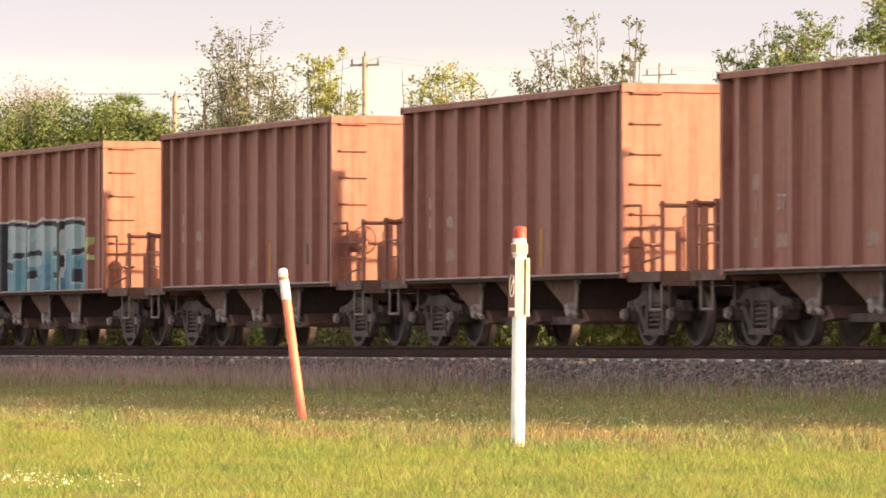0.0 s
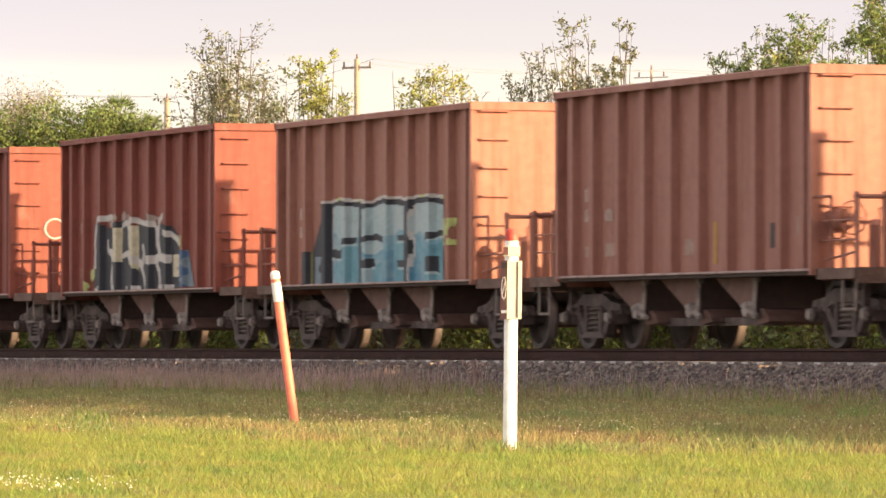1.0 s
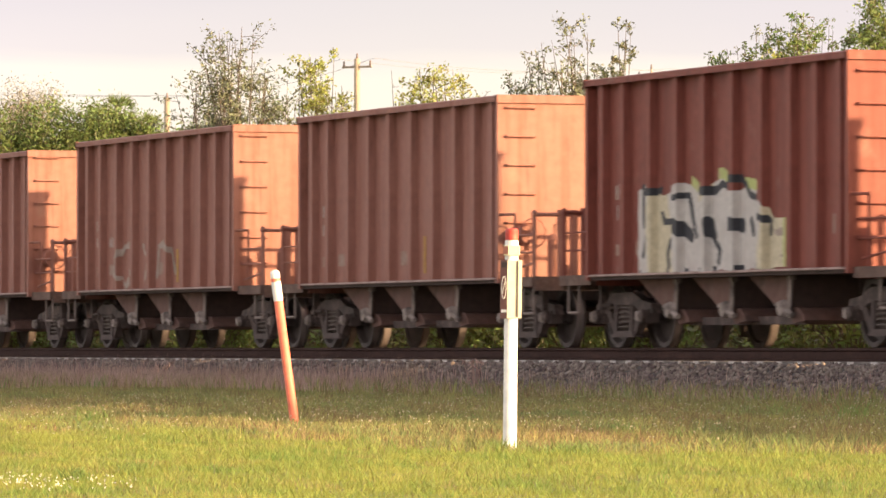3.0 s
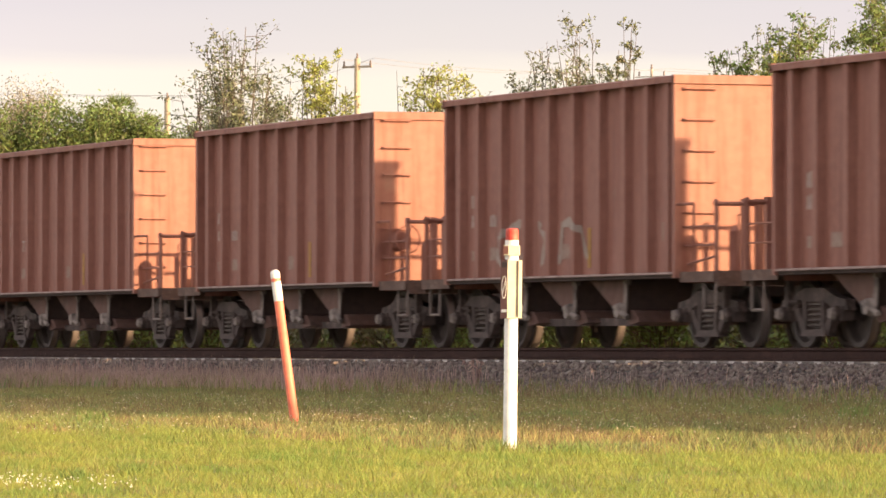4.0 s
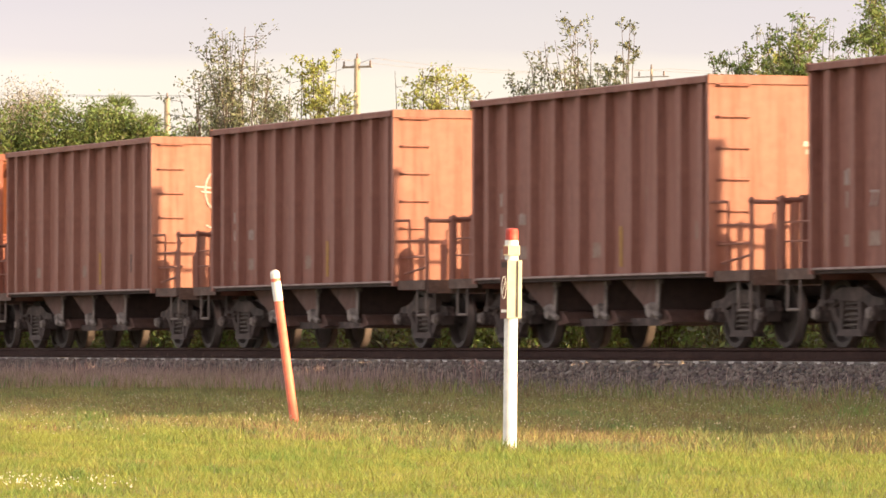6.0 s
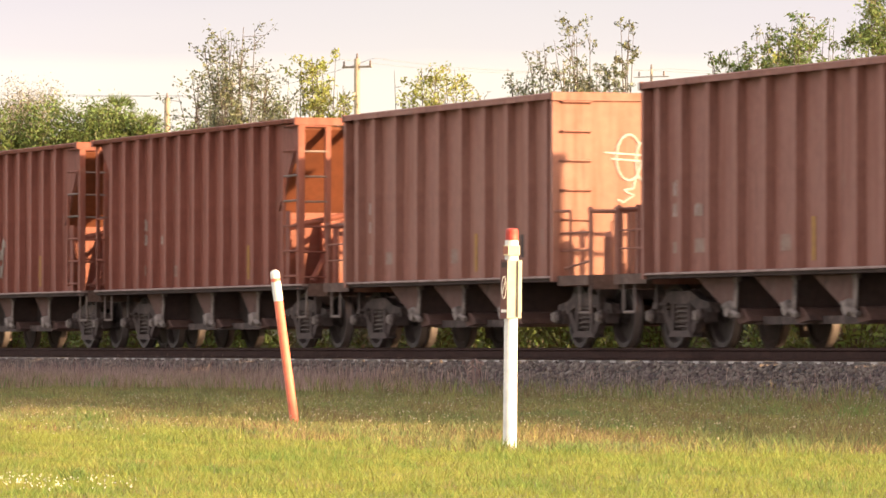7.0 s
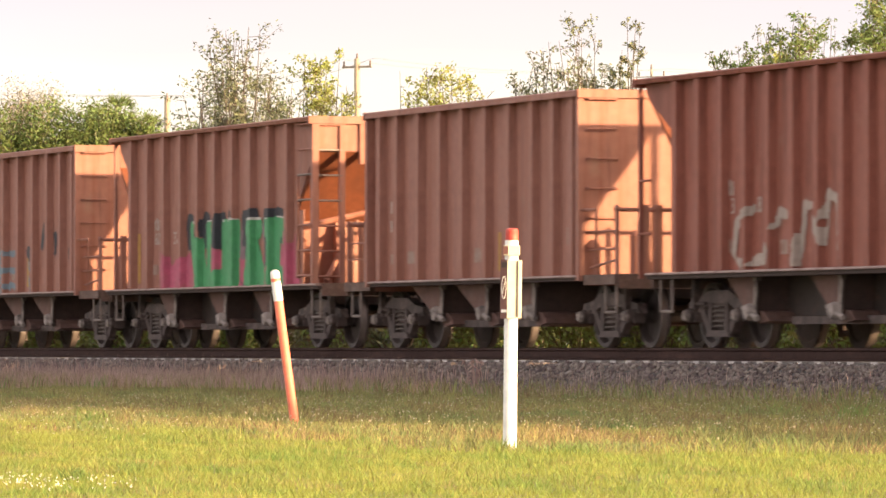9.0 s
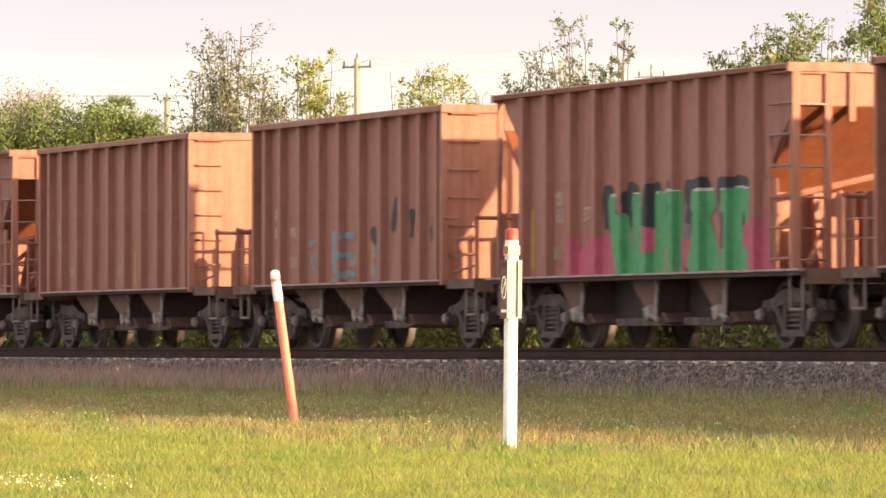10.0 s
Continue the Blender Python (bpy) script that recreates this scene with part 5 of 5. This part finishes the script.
def patchy(x, y, s, o):
    return np.array([noise.noise((a * s + o, b * s, o)) for a, b in zip(x, y)])


def flowers(name, x, y, z, r, rng, label):
    n = len(x)
    c = np.stack([x, y, z], 1)
    ob = new(name, leaf_mesh(name, np.repeat(c, 3, 0) + rng.normal(size=(3 * n, 3)) * r * 0.35, r, M_PETAL, rng))
    return tagged(ob, label, "flowers", kind="stuff")


def build_meadow():
    rng = np.random.default_rng(5)
    def edge(x, y):
        """How far a place lies beyond the mown edge."""
        d = -CA * x + SA * y
        b = np.degrees(np.arctan2(SA * x + CA * y, d))
        return d - np.interp(b, (-5.2, -4.2, -1.5, 0.6, 5.2), (60, 55, 44.5, 39.8, 37.8)) + 1.6 * patchy(x, y, 0.5, 11.0) + soft(b) * patchy(x * 0.4, y * 1.6, 0.8, 17.0)

    def soft(b):
        return np.interp(b, (-5.2, -1.5, 0.6, 5.2), (9.0, 5.5, 2.0, 1.6))

    def ragged(x, y):
        d = -CA * x + SA * y
        return rng.normal(size=len(x)) * 0.28 * soft(np.degrees(np.arctan2(SA * x + CA * y, d)))

    x, y = wedge(rng, 340000, 21, 66, 5.2)
    keep = edge(x, y) + ragged(x, y) < 0.1
    x, y = x[keep], y[keep]
    tuft = 1 + 0.8 * patchy(x * 0.6, y * 1.8, 1.7, 3.0)
    blades("lawn_grass", x, y, rng.uniform(0.02, 0.045, len(x)) * tuft, rng.uniform(0.003, 0.006, len(x)), rng.uniform(0.3, 1.1, len(x)), M_LAWN, rng, "short sunlit yellow-green mown grass")
    x, y = wedge(rng, 46000, 22, 60, 5.2)
    keep = (edge(x, y) < 0.4) & (patchy(x * 0.5, y * 2.0, 0.8, 21.0) > 0.02)
    x, y = x[keep], y[keep]
    blades("tall_grass", x, y, rng.uniform(0.04, 0.105, len(x)), rng.uniform(0.003, 0.006, len(x)), rng.uniform(0.2, 1.2, len(x)), M_LAWN, rng, "longer yellow-green grass blades in tufts")
    x, y = wedge(rng, 260000, 39, 98, 5.2)
    keep = (y < YC - 2.7) & (edge(x, y) + ragged(x, y) > -0.8)
    x, y = x[keep], y[keep]
    tuft = 1 + 0.9 * patchy(x * 0.5, y * 1.8, 0.9, 7.0)
    tuft *= np.clip(0.6 + edge(x, y) / 9, 0.6, 1.0)
    blades("weed_grass", x, y, rng.uniform(0.035, 0.10, len(x)) * tuft, rng.uniform(0.004, 0.009, len(x)), rng.uniform(0.2, 0.9, len(x)), M_WEED, rng, "rough brown and green weedy grass")
    x, y = wedge(rng, 8000, 40, 80, 5.2)
    keep = (edge(x, y) > -0.3) & (patchy(x, y, 0.4, 31.0) > -0.1)
    x, y = x[keep], y[keep]
    c = np.stack([x, y, rng.uniform(0.06, 0.18, len(x))], 1)
    tagged(new("seed_heads", leaf_mesh("seed_heads", c, 0.009, M_HEAD, rng)), "pale straw seed heads above the weeds", "grass", kind="stuff")
    x, y = wedge(rng, 26000, 33, 52, 5.2)
    keep = np.abs(edge(x, y) + 0.5) < 0.7 * np.clip(patchy(x, y, 0.9, 41.0) + 0.6, 0.1, 1.2)
    x, y = x[keep], y[keep]
    blades("edge_grass", x, y, rng.uniform(0.06, 0.15, len(x)), rng.uniform(0.004, 0.007, len(x)), rng.uniform(0.3, 1.3, len(x)), M_LAWN, rng, "longer yellow-green grass along the mown edge")
    # wide sparse grass round about
    x, y = rng.uniform(-130, 30, 30000), rng.uniform(-8, 30, 30000)
    far = (np.hypot(x, y) > 3) & (np.abs(np.degrees(np.arctan2(SA * x + CA * y, -CA * x + SA * y))) > 5.1)
    blades("outer_grass", x[far], y[far], rng.uniform(0.05, 0.12, far.sum()), rng.uniform(0.008, 0.014, far.sum()), rng.uniform(0.2, 0.8, far.sum()), M_WEED, rng, "scattered rough grass blades")
    # tall feathery seed grass at the foot of the bank
    x, y = rng.uniform(-130, -60, 52000), rng.uniform(YC - 4.8, YC - 2.2, 52000)
    left = np.clip((-82 - x) / 6, 0.22, 1.0)
    keep = rng.random(len(x)) < left
    x, y, left = x[keep], y[keep], left[keep]
    zz = np.clip((y - (YC - 2.75)) * 0.45, 0, 0.4)
    blades("seed_grass", x, y, (0.14 + 0.22 * rng.random(len(x)) ** 1.6) * (0.55 + 0.45 * left), rng.uniform(0.005, 0.010, len(x)), rng.uniform(0.05, 0.4, len(x)), M_SEED, rng, "tall feathery purple-brown seed grass", z=zz)
    x, y = rng.uniform(-125, -55, 9000), rng.uniform(YC - 5.5, YC - 2.6, 9000)
    blades("bank_weeds", x, y, rng.uniform(0.08, 0.30, len(x)), rng.uniform(0.008, 0.016, len(x)), rng.uniform(0.1, 0.6, len(x)), M_WEED, rng, "brown-green weeds at the foot of the bank")
    # small white wild flowers
    x, y = wedge(rng, 1100, 42, 74, 5.0)
    keep = patchy(x, y, 0.35, 2.0) > -0.15
    flowers("wild_flowers", x[keep], y[keep], rng.uniform(0.06, 0.15, keep.sum()), 0.005, rng, "tiny white wild flowers among the weeds")
    c = spot(-4.0, 28.2)
    x, y = c.x + rng.normal(size=170) * 0.5, c.y + rng.normal(size=170) * 0.22
    flowers("wild_flowers", x, y, rng.uniform(0.05, 0.11, 170), 0.0055, rng, "patch of small white wild flowers in grass")
    # broad-leaved weeds
    for b, d, r in ((1.72, 46.8, 0.15), (2.23, 45.0, 0.13), (3.85, 58.0, 0.25), (-0.75, 43.5, 0.10), (1.15, 39.5, 0.13), (1.35, 38.5, 0.12), (-3.3, 55.0, 0.2), (-2.9, 33.0, 0.10), (-3.45, 31.5, 0.10), (3.2, 60.0, 0.2), (0.5, 40.3, 0.10)):
        p = spot(b, d)
        n = 110
        xx, yy = p.x + rng.normal(size=n) * r * 0.45, p.y + rng.normal(size=n) * r * 0.45
        blades("weed_clump", xx, yy, rng.uniform(0.3, 1.0, n) * r * 0.9, rng.uniform(0.005, 0.010, n), rng.uniform(0.4, 1.2, n), M_BROAD, rng, "clump of broad green weed leaves in grass", "weed")
    # a dry stalk by the bank
    p = spot(0.30, 87)
    bm = B()
    for k in range(9):
        q = Vector((rng.normal() * 0.07, rng.normal() * 0.07, rng.uniform(0.35, 0.55)))
        tube(bm, (0, 0, 0), q, 0.008, 0.004, 4)
        for j in range(5):
            e = q + Vector((rng.normal() * 0.05, rng.normal() * 0.05, rng.uniform(-0.1, 0.05)))
            tube(bm, q, e, 0.014, 0.003, 4)
    ob = part("dry_weed", bm, M_SEED)
    ob.location = p
    tagged(ob, "dry reddish-brown weed stalk beside the ballast", "weed")


build_meadow()


# ---- ties and loose stones of the track bed, last
def build_bed():
    bed = bpy.data.objects["ballast_bed"]
    bm = B()
    prism(bm, [(-1.32, -0.2), (-1.30, 0.0), (1.30, 0.0), (1.32, -0.2)], "x", -0.115, 0.115)
    me = mesh_of("tie", bm, M_TIE)
    rng = np.random.default_rng(9)
    for k in range(180):
        part("tie", me, None, bed, at=pose(-145 + k * 0.61 + rng.uniform(-0.03, 0.03), YC + rng.uniform(-0.05, 0.05), RH - 0.184, 0, 0, rng.uniform(-1, 1)))
    n = 52000
    x = rng.uniform(-132, -52, n)
    v = YC - np.where(rng.random(n) < 0.08, rng.uniform(0.85, 1.3, n), rng.uniform(1.28, 2.9, n))
    slope = np.clip((v - (YC - 2.75)) * 0.451, 0, 0.43) + 0.004
    r = rng.uniform(0.018, 0.045, n) * np.where(rng.random(n) < 0.06, 1.5, 1.0)
    base = np.array([(1, 0, 0), (-1, 0, 0), (0, 1, 0), (0, -1, 0), (0, 0, 1), (0, 0, -1)], float)
    vs = base[None] * r[:, None, None] * rng.uniform(0.6, 1.3, size=(n, 6, 1)) + rng.normal(size=(n, 6, 3)) * r[:, None, None] * 0.22
    a = rng.uniform(0, math.tau, n)
    c, s = np.cos(a)[:, None], np.sin(a)[:, None]
    vx, vy = vs[:, :, 0] * c - vs[:, :, 1] * s, vs[:, :, 0] * s + vs[:, :, 1] * c
    vs = np.stack([vx + x[:, None], vy + v[:, None], vs[:, :, 2] * 0.75 + (slope + r * 0.3)[:, None]], 2)
    f = np.array([[0, 2, 4], [2, 1, 4], [1, 3, 4], [3, 0, 4], [2, 0, 5], [1, 2, 5], [3, 1, 5], [0, 3, 5]])
    faces = (np.arange(n)[:, None, None] * 6 + f[None]).reshape(-1, 3)
    ob = new("ballast_stones", raw_mesh("ballast_stones", vs.reshape(-1, 3), faces, M_STONE))
    tagged(ob, "loose grey crushed stones along the track shoulder", "ballast", kind="stuff")


build_bed()


# ---- what moves
GUSTS = ((0.0, -0.2), (0.5, -0.1), (1.0, -0.45), (1.5, -0.1), (2.0, 0.45), (2.5, -0.75), (3.0, -0.45), (3.5, 0.15), (4.0, 0.3), (4.5, 0.1), (5.0, -0.2), (5.5, -0.15), (6.0, 0.1),
         (6.5, 0.3), (7.0, -0.1), (7.5, 0.1), (8.0, 0.2), (8.5, 0.4), (9.0, 0.75), (9.5, 0.2), (10.0, -0.7))
VIEW_AXIS = Vector((-CA, SA, 0))


def motions():
    # the open crowns rock in the wind, the dense ones at the side less
    for tree, p, rz, b in SWAYING:
        give = 1.0 if -2.4 < b < 2.2 else 0.25
        walk(tree, [(t, Matrix.Translation(p) @ Matrix.Rotation(radians(give * g * (1 + 0.3 * math.sin(3 * b + t))), 4, VIEW_AXIS) @ pose(0, 0, 0, 0, 0, rz)) for t, g in GUSTS])
    step = 1.0 / FPS
    turn = math.degrees(SPEED * step / 0.459)
    for car, x in CARS:
        walk(car, [(t, pose(x + SPEED * t, YC, RH)) for t in (0.0, 2.0, 4.0, 6.0, 8.0, 10.0)])
    for car, x in CARS:
        for tr in car.children:
            if tr.name.split(".")[0] != "truck":
                continue
            for ws in tr.children:
                if ws.name.split(".")[0] == "wheelset":
                    px = ws.location.x
                    walk(ws, [(k * step, pose(px, 0, 0.459, 0, k * turn, 0)) for k in range(301)])


motions()
